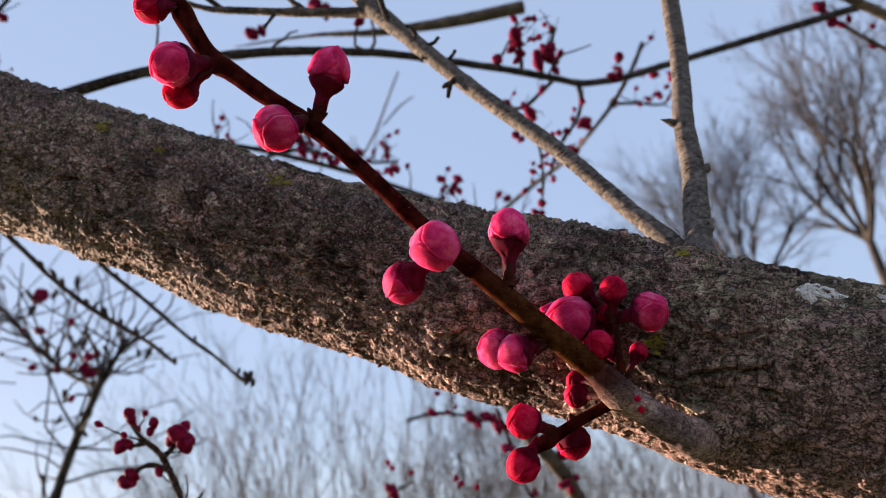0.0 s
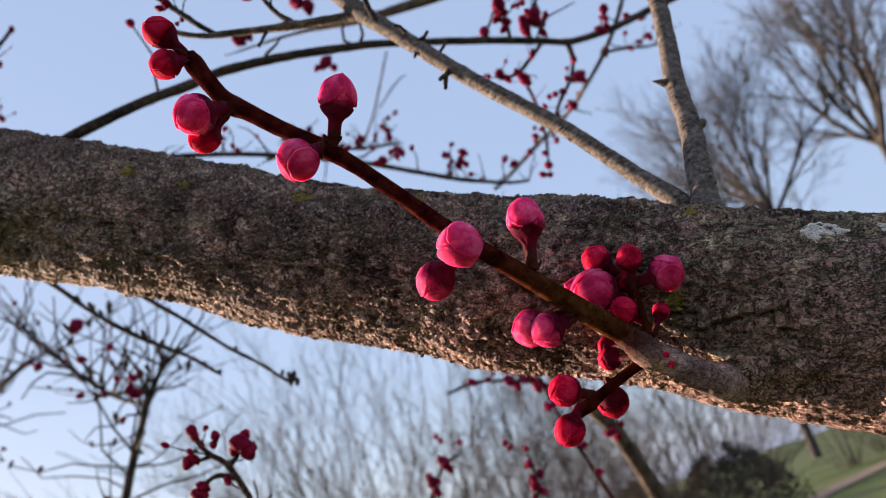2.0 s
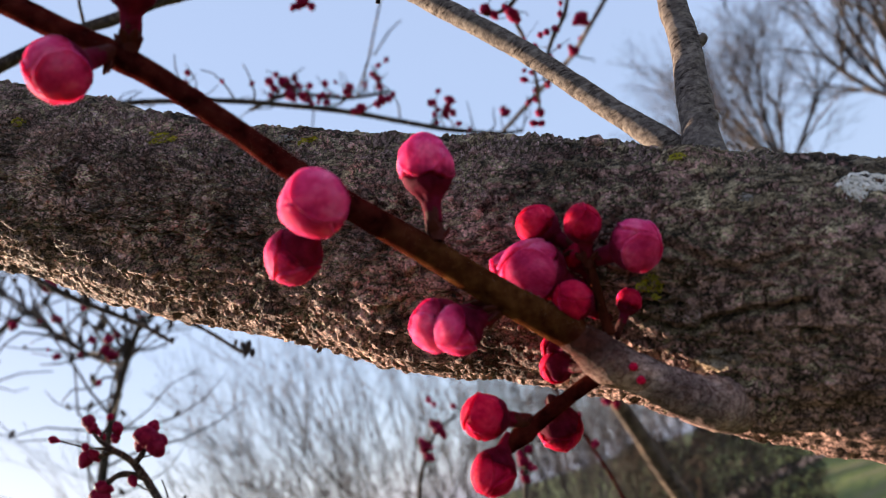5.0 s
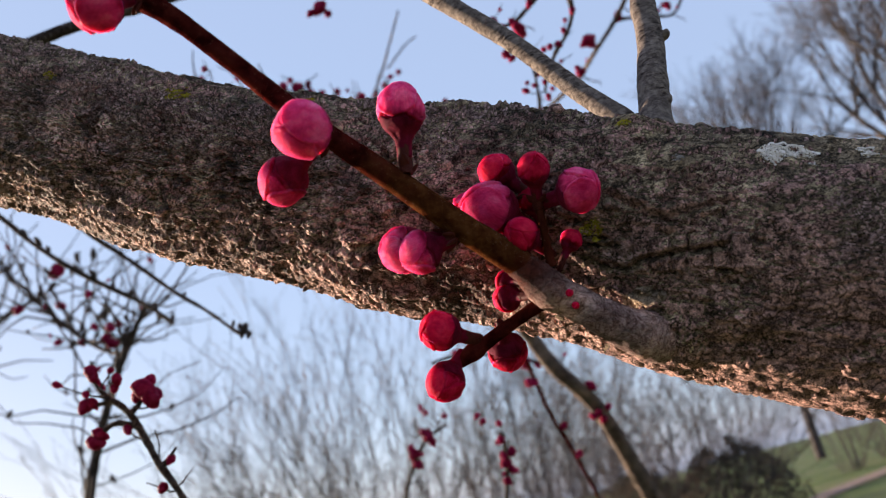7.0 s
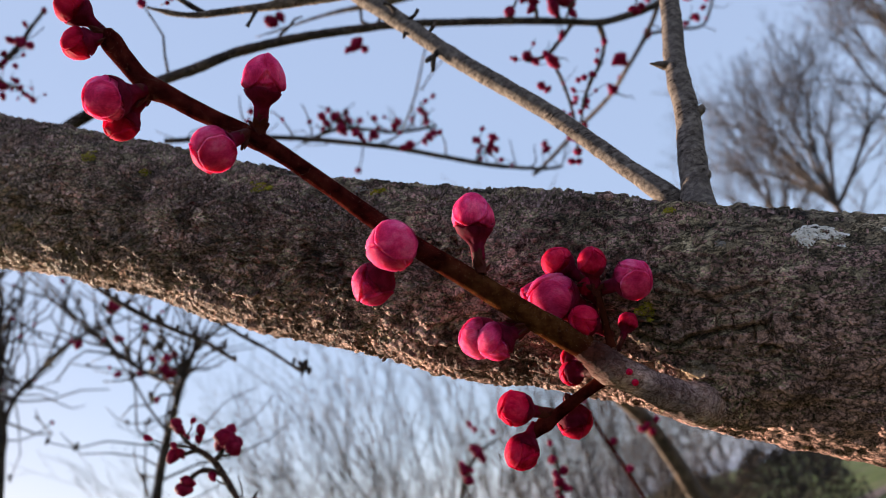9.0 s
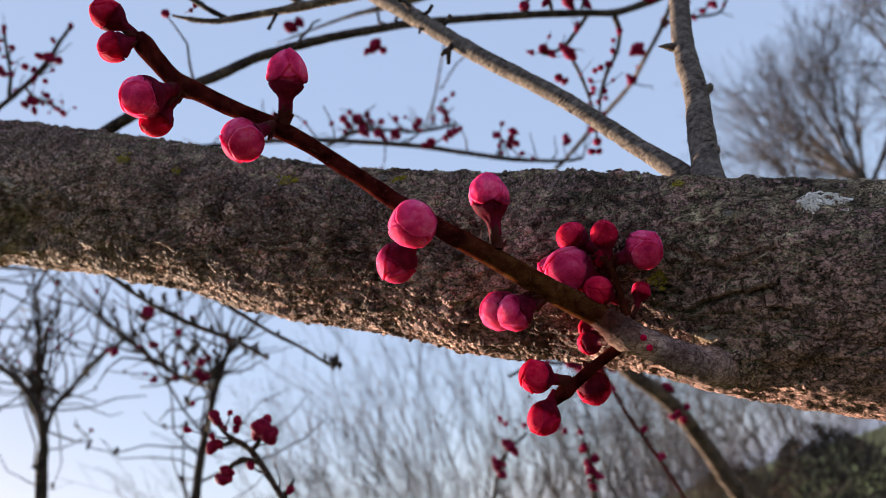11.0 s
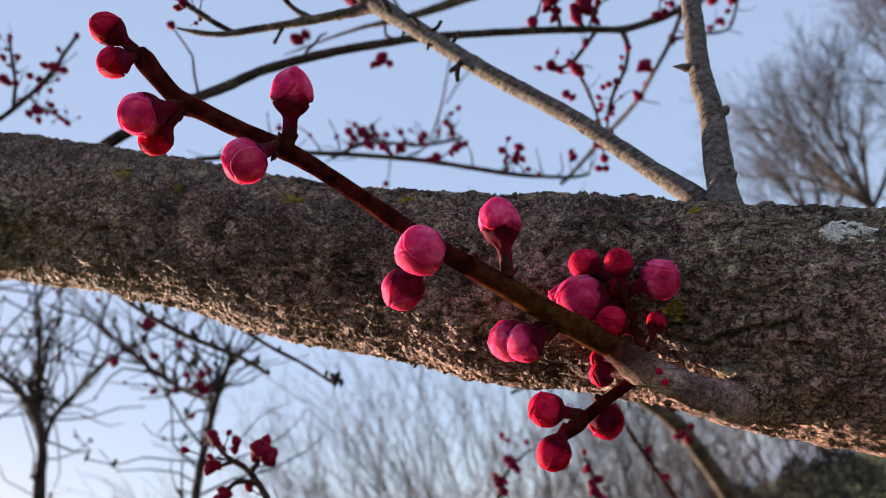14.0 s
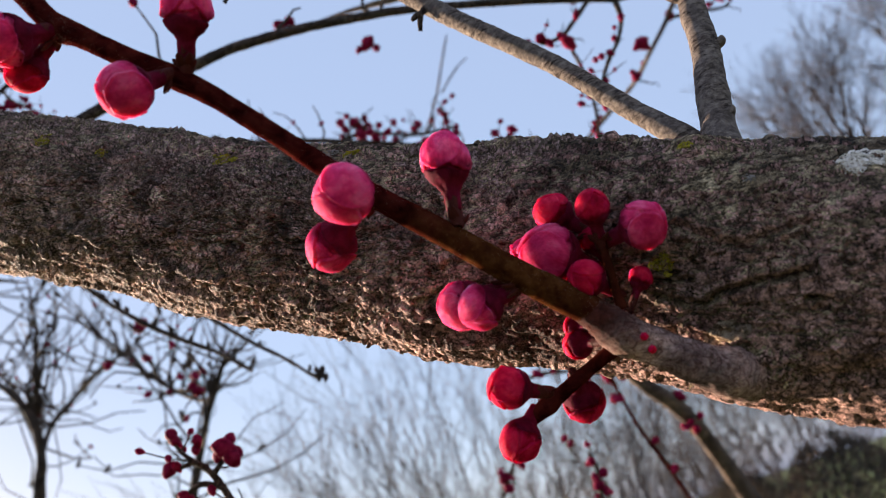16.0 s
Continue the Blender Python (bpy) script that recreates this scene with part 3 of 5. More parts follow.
def branch(name, points, mat, sides=20, steps=24, rough=0.0006, parent=None, label="", scale=1.0):
    me = mesh_of(name, *tube(smooth_line(points, steps), sides, wood_relief(rough, scale)), mat)
    return part(name, me, parent or tree, label)


oblique = branch("side_branch", [(0.07238, 0.19276, 1.56511, 0.002514), (0.06961, 0.19048, 1.56765, 0.002649), (0.06382, 0.19753, 1.58143, 0.00241), (0.05577, 0.20479, 1.59969, 0.002396), (0.04953, 0.2101, 1.61235, 0.00241), (0.03738, 0.21894, 1.63406, 0.002575), (0.02817, 0.22791, 1.65325, 0.002731), (0.01795, 0.23527, 1.67359, 0.002979), (0.00827, 0.24289, 1.69338, 0.003346), (-0.00157, 0.2492, 1.71641, 0.003621), (-0.01595, 0.25939, 1.75329, 0.003887), (-0.04603, 0.27939, 1.83318, 0.004165)], SKIN, 32, 40, 0.0003, label="grey side branch slanting up from the limb")
upright = branch("upright_branch", [(0.0716, 0.1815, 1.5545, 0.0056), (0.07456, 0.18587, 1.56335, 0.0037), (0.07875, 0.19063, 1.57558, 0.00338), (0.08346, 0.19601, 1.58871, 0.00313), (0.0888, 0.20432, 1.60781, 0.00300), (0.10043, 0.21899, 1.63933, 0.0029), (0.10986, 0.2299, 1.67459, 0.0031), (0.12635, 0.24785, 1.72581, 0.003443)], SKIN, 32, 40, 0.0003, label="upright grey branch with a broken thorn")

# ---- the flowering twig with its spur and buds ----
TWIG_LINE = [(-0.03206, 0.12438, 1.60807, 0.001195), (-0.03176, 0.12518, 1.60611, 0.001972), (-0.03048, 0.12663, 1.6027, 0.001853), (-0.02861, 0.1282, 1.59855, 0.001791), (-0.02668, 0.12912, 1.59602, 0.002147), (-0.02467, 0.12969, 1.5944, 0.001846), (-0.01883, 0.13141, 1.58895, 0.001601), (-0.01337, 0.13264, 1.58411, 0.001709), (-0.01152, 0.13331, 1.58221, 0.001825), (-0.00822, 0.13438, 1.57901, 0.001586), (-0.00118, 0.13742, 1.57071, 0.001579), (0.00612, 0.14113, 1.56186, 0.001693), (0.01272, 0.14425, 1.55464, 0.001866), (0.01987, 0.14804, 1.54748, 0.002046), (0.02699, 0.15211, 1.54013, 0.002229), (0.03162, 0.15497, 1.53593, 0.002475), (0.03498, 0.15714, 1.53322, 0.002665), (0.03696, 0.15825, 1.5308, 0.002013)]
twig = branch("flowering_twig", TWIG_LINE, TWIG, 28, 14, 0.00016, label="red-brown flowering twig with a pale hairy edge")
HAIR = plain_noise("pale_twig_hair", [(0.3, (0.26, 0.12, 0.09)), (0.7, (0.62, 0.44, 0.36))], 900)


def fuzz(owner, line, count, seed):
    """Short pale hairs standing off a twig."""
    rng = random.Random(seed)
    line = smooth_line(line, 12)
    pile = Pile()
    for _ in range(count):
        k = rng.randrange(len(line) - 1)
        a, b = Vector(line[k][:3]), Vector(line[k + 1][:3])
        ax = (b - a).normalized()
        out = ax.orthogonal().normalized()
        out.rotate(Matrix.Rotation(rng.uniform(0, 6.283), 3, ax))
        foot = a.lerp(b, rng.random()) + out * float(line[k][3]) * 0.98
        tip = foot + (out + ax * rng.gauss(0, 0.5)).normalized() * rng.uniform(0.00015, 0.00042)
        side = ax.cross(out) * 0.000010 + ax * 0.000012
        pile.add([tuple(foot - side), tuple(foot + side), tuple(tip)], [[0, 1, 2]])
    tagged(part("hair", pile.mesh("hair", HAIR, False), owner, "short pale hairs on the bark"), kind="stuff")


fuzz(twig, TWIG_LINE, 8000, 5)
spur = branch("spur", [(0.03412, 0.1568, 1.53393, 0.002132), (0.03621, 0.15792, 1.53148, 0.002724), (0.03909, 0.15907, 1.52749, 0.003422), (0.04193, 0.15999, 1.52513, 0.003065), (0.04579, 0.16168, 1.52211, 0.00295), (0.04967, 0.16361, 1.51901, 0.00343), (0.05352, 0.16618, 1.51704, 0.004293), (0.05781, 0.17125, 1.51643, 0.004887), (0.06323, 0.18032, 1.51626, 0.005109)], SPUR, 56, 26, 0.0005, label="short grey-brown woody spur growing from the limb")
subtwig = branch("side_twig", [(0.03896, 0.16185, 1.52643, 0.001434), (0.03566, 0.16288, 1.52545, 0.001141), (0.03114, 0.16402, 1.52397, 0.001206), (0.0268, 0.165, 1.52237, 0.001271), (0.02473, 0.16519, 1.52154, 0.001634), (0.02271, 0.16534, 1.52081, 0.001271), (0.02061, 0.16557, 1.51987, 0.000969)], TWIG, 20, 14, 0.00025, label="short dark red side twig")


def bud_form(seed, stretch=1.0, petals=5, lift=0.045):
    """A closed bud of unit radius about the origin, its tip towards +z: overlapping petals on a rounded body."""
    rng = random.Random(seed)
    rows, cols = 104, 136
    th = np.linspace(0.0, np.pi, rows)
    ph = np.linspace(0, 2 * np.pi, cols, endpoint=False)
    t, f = (a.ravel() for a in np.meshgrid(th, ph, indexing="ij"))
    n = np.stack([np.sin(t) * np.cos(f), np.sin(t) * np.sin(f), np.cos(t)], 1)
    high = np.zeros(len(n))
    start = rng.random() * 6.28
    for k in range(petals):
        a = start + k * 2 * np.pi * 2 / petals + rng.uniform(-0.15, 0.15)
        tilt = rng.uniform(0.75, 1.05)
        centre = np.array([np.sin(tilt) * np.cos(a), np.sin(tilt) * np.sin(a), np.cos(tilt)])
        wide = rng.uniform(0.90, 1.10)
        wave = 0.07 * field(n * 3.0 + 5 * k, seed % 97)
        e = wide - np.arccos(np.clip(n @ centre, -1, 1)) + wave
        s = np.clip(e / 0.032 + 0.5, 0, 1)
        s = s * s * (3 - 2 * s)
        over = lift * (0.4 + 0.5 * k / petals) + 0.6 * lift * np.exp(-((e - 0.07) / 0.08) ** 2)
        high = s * over + (1 - s) * (high - 1.1 * lift * np.exp(-(e / 0.06) ** 2))
    lump = 0.035 * octaves(n * 1.3 + seed, 2, 7)
    line = 0.012 * field(np.stack([np.cos(f) * 7, np.sin(f) * 7, t * 1.0], 1) + seed, 11) * np.sin(t)
    crease = 0.004 * octaves(n * 5.5 + seed, 2, 13)
    r = 0.96 + high + lump + line + crease
    pull = np.where(t > 1.9, 1 - 0.22 * np.clip((t - 1.9) / 1.2, 0, 1) ** 1.3, 1.0)
    v = n * r[:, None] * np.stack([pull, pull, np.full(len(t), stretch)], 1)
    v[:, 2] += (0.09 if stretch > 1.1 else -0.04) * np.exp(-(t / (0.42 if stretch > 1.1 else 0.22)) ** 2)
    i, j = np.meshgrid(np.arange(rows - 1), np.arange(cols), indexing="ij")
    faces = np.stack([i * cols + j, (i + 1) * cols + j, (i + 1) * cols + (j + 1) % cols, i * cols + (j + 1) % cols], -1).reshape(-1, 4).tolist()
    return v, faces


def calyx_form(seed, stretch=1.0, rise=0.42, tail=1.8):
    """A cup of five sepals round the lower part of a bud of unit radius, running down into a narrow tube."""
    rows, cols = 26, 60
    ph = np.linspace(0, 2 * np.pi, cols, endpoint=False)
    lobe = np.abs(np.cos(2.5 * (ph + seed))) ** 0.8
    top = 2.00 - 0.7 * rise * lobe - 0.10 * np.sin(ph * 2 + seed)
    v = []
    for k in range(rows):
        s = k / (rows - 1)
        if k == 0:
            t, r = top + 0.03, np.full(cols, 0.94)
        else:
            t = top + (np.pi - top) * s
            r = 1.005 + 0.03 * np.sin(np.pi * min(1, s * 1.2))
            r = r + 0.012 * np.sin(ph * 5 + seed) - 0.02 * (1 - lobe)
        x, z = np.sin(t) * r, np.cos(t) * r * stretch
        down = max(0.0, (s - 0.55) / 0.45)
        z = z - down ** 1.4 * (tail - 1.0)
        x = np.maximum(x, 0.40 - 0.08 * down) if s > 0.3 else x
        v.append(np.stack([x * np.cos(ph), x * np.sin(ph), z + 0 * ph], 1))
    v = np.vstack(v)
    v *= 1 + 0.02 * octaves(v * 4 + seed, 2, 19)[:, None]
    i, j = np.meshgrid(np.arange(rows - 1), np.arange(cols), indexing="ij")
    faces = np.stack([i * cols + j, (i + 1) * cols + j, (i + 1) * cols + (j + 1) % cols, i * cols + (j + 1) % cols], -1).reshape(-1, 4).tolist()
    return v, faces + [[(rows - 1) * cols + k for k in range(cols)][::-1]]


def stalk_form(seed):
    """A short stack of bud scales from z = -1 to 0 about the z axis, unit wide."""
    rng = random.Random(seed)
    rows = [(-1.1, 0.55), (-0.95, 0.62), (-0.8, 0.74), (-0.68, 0.60), (-0.6, 0.66), (-0.46, 0.80), (-0.36, 0.58), (-0.28, 0.64), (-0.12, 0.74), (0.0, 0.56), (0.2, 0.4)]
    line = [(rng.uniform(-0.05, 0.05), rng.uniform(-0.05, 0.05), z, r) for z, r in rows]
    return tube(smooth_line(line, 3), 18, lambda p, n, a, b: 0.12 * octaves(p * 2.5 + seed, 3, 27))


FORMS = (1.13, 1.0, 1.02, 0.98, 1.04, 1.15, 1.06, 0.96)
BUDS = [mesh_of("bud", *bud_form(11 * k + 3, FORMS[k], lift=0.080 + 0.020 * (k % 2)), PETAL) for k in range(8)]
RED_BUDS = [mesh_of("bud", *bud_form(7 * k + 5, 1.04 + 0.06 * (k % 2), lift=0.066), RED_PETAL) for k in range(5)]
CUPS = [mesh_of("calyx", *calyx_form(1.3 * k, rise=0.16 + 0.08 * (k % 3)), CALYX) for k in range(4)]
STALKS = [mesh_of("bud_scale", *stalk_form(k), SCALE) for k in range(4)]
bud_count = 0


def flower_bud(parent, centre, base, radius, red=False, turn=0.0, form=None, cup=True, stretch=1.0):
    """A bud with calyx and scales under a twig: centre of the ball, place where it grows from the twig, radius in metres."""
    global bud_count
    bud_count += 1
    c, b = Vector(centre[:3]), Vector(base[:3])
    axis = (c - b).normalized()
    spin = axis.to_track_quat("Z", "Y").to_matrix().to_4x4() @ Matrix.Rotation(turn, 4, "Z")
    stock = RED_BUDS if red else BUDS
    k = bud_count if form is None else form
    place = Matrix.Translation(c) @ spin @ Matrix.Diagonal((radius, radius, radius * stretch, 1))
    part("bud", stock[k % len(stock)], parent, "crimson closed bud" if red else "pink closed bud with overlapping petals", place)
    if cup:
        tall = radius * stretch * (1.05 if red else FORMS[k % 8])
        part("calyx", CUPS[k % len(CUPS)], parent, "dark red calyx", Matrix.Translation(c) @ spin @ Matrix.Diagonal((radius, radius, tall, 1)))
    gap = (c - b).length - radius * 1.0
    if gap > radius * 0.15:
        foot = Matrix.Translation(b + axis * gap) @ spin @ Matrix.Diagonal((radius * 0.44, radius * 0.44, gap, 1))
        part("bud_scale", STALKS[k % len(STALKS)], parent, "brown scales at the bud's foot", foot)


NEAR_BUDS = [  # twig, ball, foot, red, turn, form
    (twig, (-0.00614, 0.12804, 1.58986, 0.00383), (-0.00997, 0.13251, 1.58286), False, 0.3, 0),
    (twig, (-0.01697, 0.1256, 1.57786, 0.003917), (-0.01257, 0.13142, 1.58243), False, 1.2, 1),
    (twig, (-0.03364, 0.12419, 1.59365, 0.004053), (-0.02742, 0.12847, 1.59591), False, 2.2, 2),
    (twig, (-0.0341, 0.12979, 1.59142, 0.00309), (-0.02835, 0.12946, 1.59543), True, 2.0, 3),
    (twig, (-0.03575, 0.12049, 1.61176, 0.003072), (-0.03241, 0.12475, 1.60788), True, 0.6, 1),
    (twig, (-0.03665, 0.1226, 1.60577, 0.00295), (-0.03224, 0.12422, 1.60654), True, 1.7, 4),
    (twig, (0.00758, 0.13528, 1.55461, 0.004221), (0.00988, 0.14217, 1.55721), False, 0.8, 3),
    (twig, (0.00113, 0.14786, 1.55332, 0.003991), (0.00922, 0.14418, 1.55693), False, 1.1, 4),
    (twig, (0.02277, 0.14465, 1.55864, 0.003759), (0.02101, 0.14733, 1.54892), False, 2.9, 5),
    (twig, (0.01742, 0.15529, 1.53915, 0.003825), (0.02542, 0.15343, 1.53926), False, 0.2, 6),
    (twig, (0.02003, 0.15265, 1.53701, 0.003515), (0.02626, 0.15309, 1.5381), False, 1.4, 7),
    (spur, (0.03615, 0.15711, 1.54948, 0.003063), (0.04134, 0.15926, 1.54363), True, 0.4, 0),
    (spur, (0.04169, 0.15264, 1.54621, 0.002727), (0.04119, 0.15705, 1.54103), True, 2.4, 1),
    (spur, (0.04793, 0.15372, 1.54109, 0.003765), (0.04167, 0.15856, 1.54219), False, 0.9, 7),
    (spur, (0.03307, 0.15703, 1.54291, 0.004837), (0.03925, 0.16165, 1.53945), False, 1.9, 2),
    (spur, (0.03078, 0.15875, 1.54442, 0.003063), (0.03774, 0.16185, 1.54057), False, 2.6, 5),
    (spur, (0.04065, 0.15928, 1.54347, 0.002321), (0.04161, 0.1617, 1.53892), True, 0.1, 2),
    (spur, (0.03705, 0.15571, 1.53663, 0.002957), (0.04145, 0.16058, 1.53357), True, 1.0, 3),
    (spur, (0.04522, 0.15904, 1.53459, 0.001853), (0.04222, 0.15992, 1.53077), True, 2.0, 4),
    (spur, (0.03336, 0.16788, 1.53281, 0.002067), (0.03607, 0.16215, 1.53005), True, 1.1, 0),
    (spur, (0.03263, 0.16744, 1.52972, 0.002485), (0.03579, 0.16246, 1.52788), True, 0.5, 1),
    (subtwig, (0.01977, 0.1592, 1.52515, 0.003373), (0.02556, 0.16439, 1.52316), True, 0.7, 2),
    (subtwig, (0.01849, 0.16439, 1.5176, 0.003295), (0.02137, 0.16533, 1.5206), True, 1.6, 3),
    (subtwig, (0.03028, 0.17024, 1.52093, 0.00347), (0.0302, 0.1649, 1.52484), True, 2.6, 4),
    (spur, (0.04189, 0.15632, 1.52513, 0.000635), (0.04247, 0.15916, 1.52513), True, 0.7, 2),
    (spur, (0.0424, 0.15737, 1.52311, 0.000636), (0.04255, 0.15963, 1.52396), True, 0.2, 3),
]
for owner, ball, foot, red, turn, form in NEAR_BUDS:
    flower_bud(owner, ball, foot, ball[3], red, turn, form, cup=ball[3] > 0.001)
branch("bud_stalk", [(0.04068, 0.15837, 1.53087, 0.000947), (0.04068, 0.1574, 1.5333, 0.000769), (0.04105, 0.1569, 1.53732, 0.000714), (0.04148, 0.1573, 1.54181, 0.000662)], TWIG, 12, 10, 0.0001, spur, "thin red-brown stalk")

# ---- branches of the tree further back ----
def far_bud_form(seed):
    rows, cols = 9, 10
    th, ph = np.linspace(0.05, np.pi - 0.05, rows), np.linspace(0, 2 * np.pi, cols, endpoint=False)
    t, f = (a.ravel() for a in np.meshgrid(th, ph, indexing="ij"))
    v = np.stack([np.sin(t) * np.cos(f), np.sin(t) * np.sin(f), np.cos(t) * 1.15], 1)
    v[:, :2] *= (1 - 0.35 * np.clip(-v[:, 2:], 0, 1))
    v *= 1 + 0.13 * octaves(v * 1.7 + seed, 2, seed)[:, None]
    faces = [[i * cols + j, (i + 1) * cols + j, (i + 1) * cols + (j + 1) % cols, i * cols + (j + 1) % cols] for i in range(rows - 1) for j in range(cols)]
    return v, faces + [list(range(cols))[::-1], list(range((rows - 1) * cols, rows * cols))]


FAR_BUDS = [mesh_of("bud", *far_bud_form(k), FAR_PETAL) for k in range(6)]
far_rng = random.Random(4)


def far_buds(parent, places, label=""):
    """Small buds on a branch: rows of x, y, z, radius."""
    for x, y, z, r in places:
        m = pose(x, y, z, far_rng.uniform(-60, 60), far_rng.uniform(-60, 60), far_rng.uniform(0, 360)) @ Matrix.Diagonal((r, r, r * far_rng.uniform(1.0, 1.35), 1))
        part("bud", far_rng.choice(FAR_BUDS), parent, label, m)


def crumb_form():
    v, faces = far_bud_form(9)
    return v * (1 + 0.55 * octaves(v * 1.9 + 4, 3, 17, 0.7)[:, None]), faces


CRUMB = mesh_of("bark_crumb", *crumb_form(), BARK)
BUD_SCALE = mesh_of("twig_scale", *far_bud_form(15), SCALE)
scale_rng = random.Random(41)
for owner, ball, foot, red, turn, form in NEAR_BUDS[:15]:      # dry scales round the foot of each bud
    b, d = Vector(foot[:3]), (Vector(ball[:3]) - Vector(foot[:3])).normalized()
    for _ in range(4):
        side = d.orthogonal().normalized()
        side.rotate(Matrix.Rotation(scale_rng.uniform(0, 6.283), 3, d))
        r = scale_rng.uniform(0.0005, 0.0009)
        m = Matrix.Translation(b + d * scale_rng.uniform(0.0004, 0.0018) + side * scale_rng.uniform(0.0008, 0.0014)) @ (d + side * 0.8).to_track_quat("Z", "Y").to_matrix().to_4x4() @ Matrix.Diagonal((r, r * 0.5, r * 1.7, 1))
        part("twig_scale", BUD_SCALE, owner, "", m)
NODE = mesh_of("leaf_node", *far_bud_form(12), DARK_BRANCH)


def leaf_nodes(parent, places):
    """Small dark leaf buds along a bare shoot, each pointing off it."""
    for x, y, z, r in places:
        m = pose(x, y, z + r * 0.6, far_rng.uniform(-50, 50), far_rng.uniform(-50, 50), 0) @ Matrix.Diagonal((r * 0.8, r * 0.8, r * 1.7, 1))
        part("leaf_node", NODE, parent, "", m)


def rear(points, buds=(), mat=None, label="thin dark branch with crimson buds", parent=None, name="branch", rough=0.0005):
    ob = branch(name, points, mat or DARK_BRANCH, 10, 10, rough, parent or tree, label)
    far_buds(ob, buds)
    if buds and not mat and not parent:                # side shoots with buds of their own
        r = sum(p[3] for p in points) / len(points)
        sprigs(ob, points[1:], 8, 17 * r, 0.42 * r, DARK_BRANCH, len(buds) + 100, 7, 1.5 * r, 0.25)
    return ob


def sprigs(owner, points, count, length, radius, mat, seed, buds=0, size=0.003, up=0.3, red=1.0):
    """Fine crooked twigs along a branch, joined, with some buds on them."""
    rng = random.Random(seed)
    line = smooth_line(points, 8)
    pile, spots = Pile(), []
    for _ in range(count):
        a = line[rng.randrange(len(line))]
        d = Vector((rng.uniform(-1, 1), rng.uniform(-0.6, 0.6), rng.uniform(-0.5, 1) + up)).normalized()
        p, r, long = Vector(a[:3]), radius * rng.uniform(0.6, 1.1), length * rng.uniform(0.4, 1.1)
        row = [(*p, r)]
        for k in range(4):
            d = (d + Vector((rng.gauss(0, 0.28), rng.gauss(0, 0.28), rng.gauss(0, 0.28) + 0.08))).normalized()
            p = p + d * long / 4
            row.append((*p, r * (1 - 0.13 * (k + 1))))
            if rng.random() < 0.5:
                spots.append((*p, size * rng.uniform(0.6, 1.2)))
        pile.add(*tube(np.array(row), 5))
    if count:
        tagged(part("fine_twig", pile.mesh("fine_twig", mat), owner, "thin bare twigs"), kind="stuff")
    rng.shuffle(spots)
    split = int(min(buds, len(spots)) * red)
    far_buds(owner, spots[:split])
    leaf_nodes(owner, spots[split:buds])


rear([(0.00909, 0.24304, 1.69315, 0.002375), (-0.0055, 0.24742, 1.69855, 0.001876), (-0.0237, 0.24862, 1.70321, 0.001676), (-0.0376, 0.24945, 1.70683, 0.001466), (-0.05169, 0.25017, 1.71069, 0.001366), (-0.06063, 0.25002, 1.71491, 0.001031), (-0.06925, 0.2494, 1.7204, 0.000691)], (), BRANCH, "grey branch forking into thin bare tips")
rear([(-0.04809, 0.25065, 1.71011, 0.001252), (-0.05449, 0.24779, 1.71617, 0.001138), (-0.06086, 0.24623, 1.72439, 0.001031), (-0.06736, 0.24471, 1.73249, 0.001037), (-0.07693, 0.24268, 1.74401, 0.00093), (-0.08355, 0.24368, 1.75388, 0.00059)], [(-0.06305, 0.24346, 1.72553, 0.001708), (-0.06584, 0.24531, 1.72582, 0.001374), (-0.06802, 0.24405, 1.73403, 0.002535), (-0.07346, 0.24296, 1.73851, 0.001965), (-0.07708, 0.24284, 1.7436, 0.00186)])
rear([(-0.01855, 0.24895, 1.70327, 0.001453), (-0.02337, 0.24898, 1.71049, 0.001015), (-0.02719, 0.24835, 1.71951, 0.001025), (-0.02955, 0.24732, 1.7271, 0.000916)], [(-0.0325, 0.24612, 1.72149, 0.003405), (-0.02769, 0.24621, 1.72478, 0.00296)])
rear([(-0.0292, 0.2484, 1.70281, 0.001006), (-0.03172, 0.24765, 1.69883, 0.000666), (-0.03368, 0.24816, 1.69721, 0.000889)], (), label="short dry stub")
rear([(0.01308, 0.23881, 1.6801, 0.001258), (0.01122, 0.23634, 1.68597, 0.001048), (0.01021, 0.23452, 1.69307, 0.001052), (0.0103, 0.23352, 1.70099, 0.000953)], (), label="short dark twig")
for spot in ([(0.02953, 0.22468, 1.64806, 0.000862), (0.02716, 0.22358, 1.64498, 0.000856), (0.0256, 0.22501, 1.64114, 0.000571)], [(0.02828, 0.22419, 1.64635, 0.000859), (0.02575, 0.22262, 1.64444, 0.000758), (0.02431, 0.2228, 1.64374, 0.000474)], [(0.01989, 0.23007, 1.67073, 0.000805), (0.01843, 0.22902, 1.67312, 0.000604), (0.01684, 0.22857, 1.67397, 0.000705)],
             [(0.02315, 0.2301, 1.66582, 0.0007), (0.02555, 0.22991, 1.6667, 0.0006), (0.02731, 0.22946, 1.66815, 0.0006)], [(0.02138, 0.23102, 1.6632, 0.0007), (0.01992, 0.231, 1.66029, 0.000598)], [(0.02713, 0.22849, 1.65702, 0.000589), (0.02973, 0.22804, 1.65859, 0.000589), (0.03165, 0.22831, 1.66096, 0.00069)]):
    rear(spot, (), parent=oblique, name="knob", label="small dry knob", rough=0.0003)
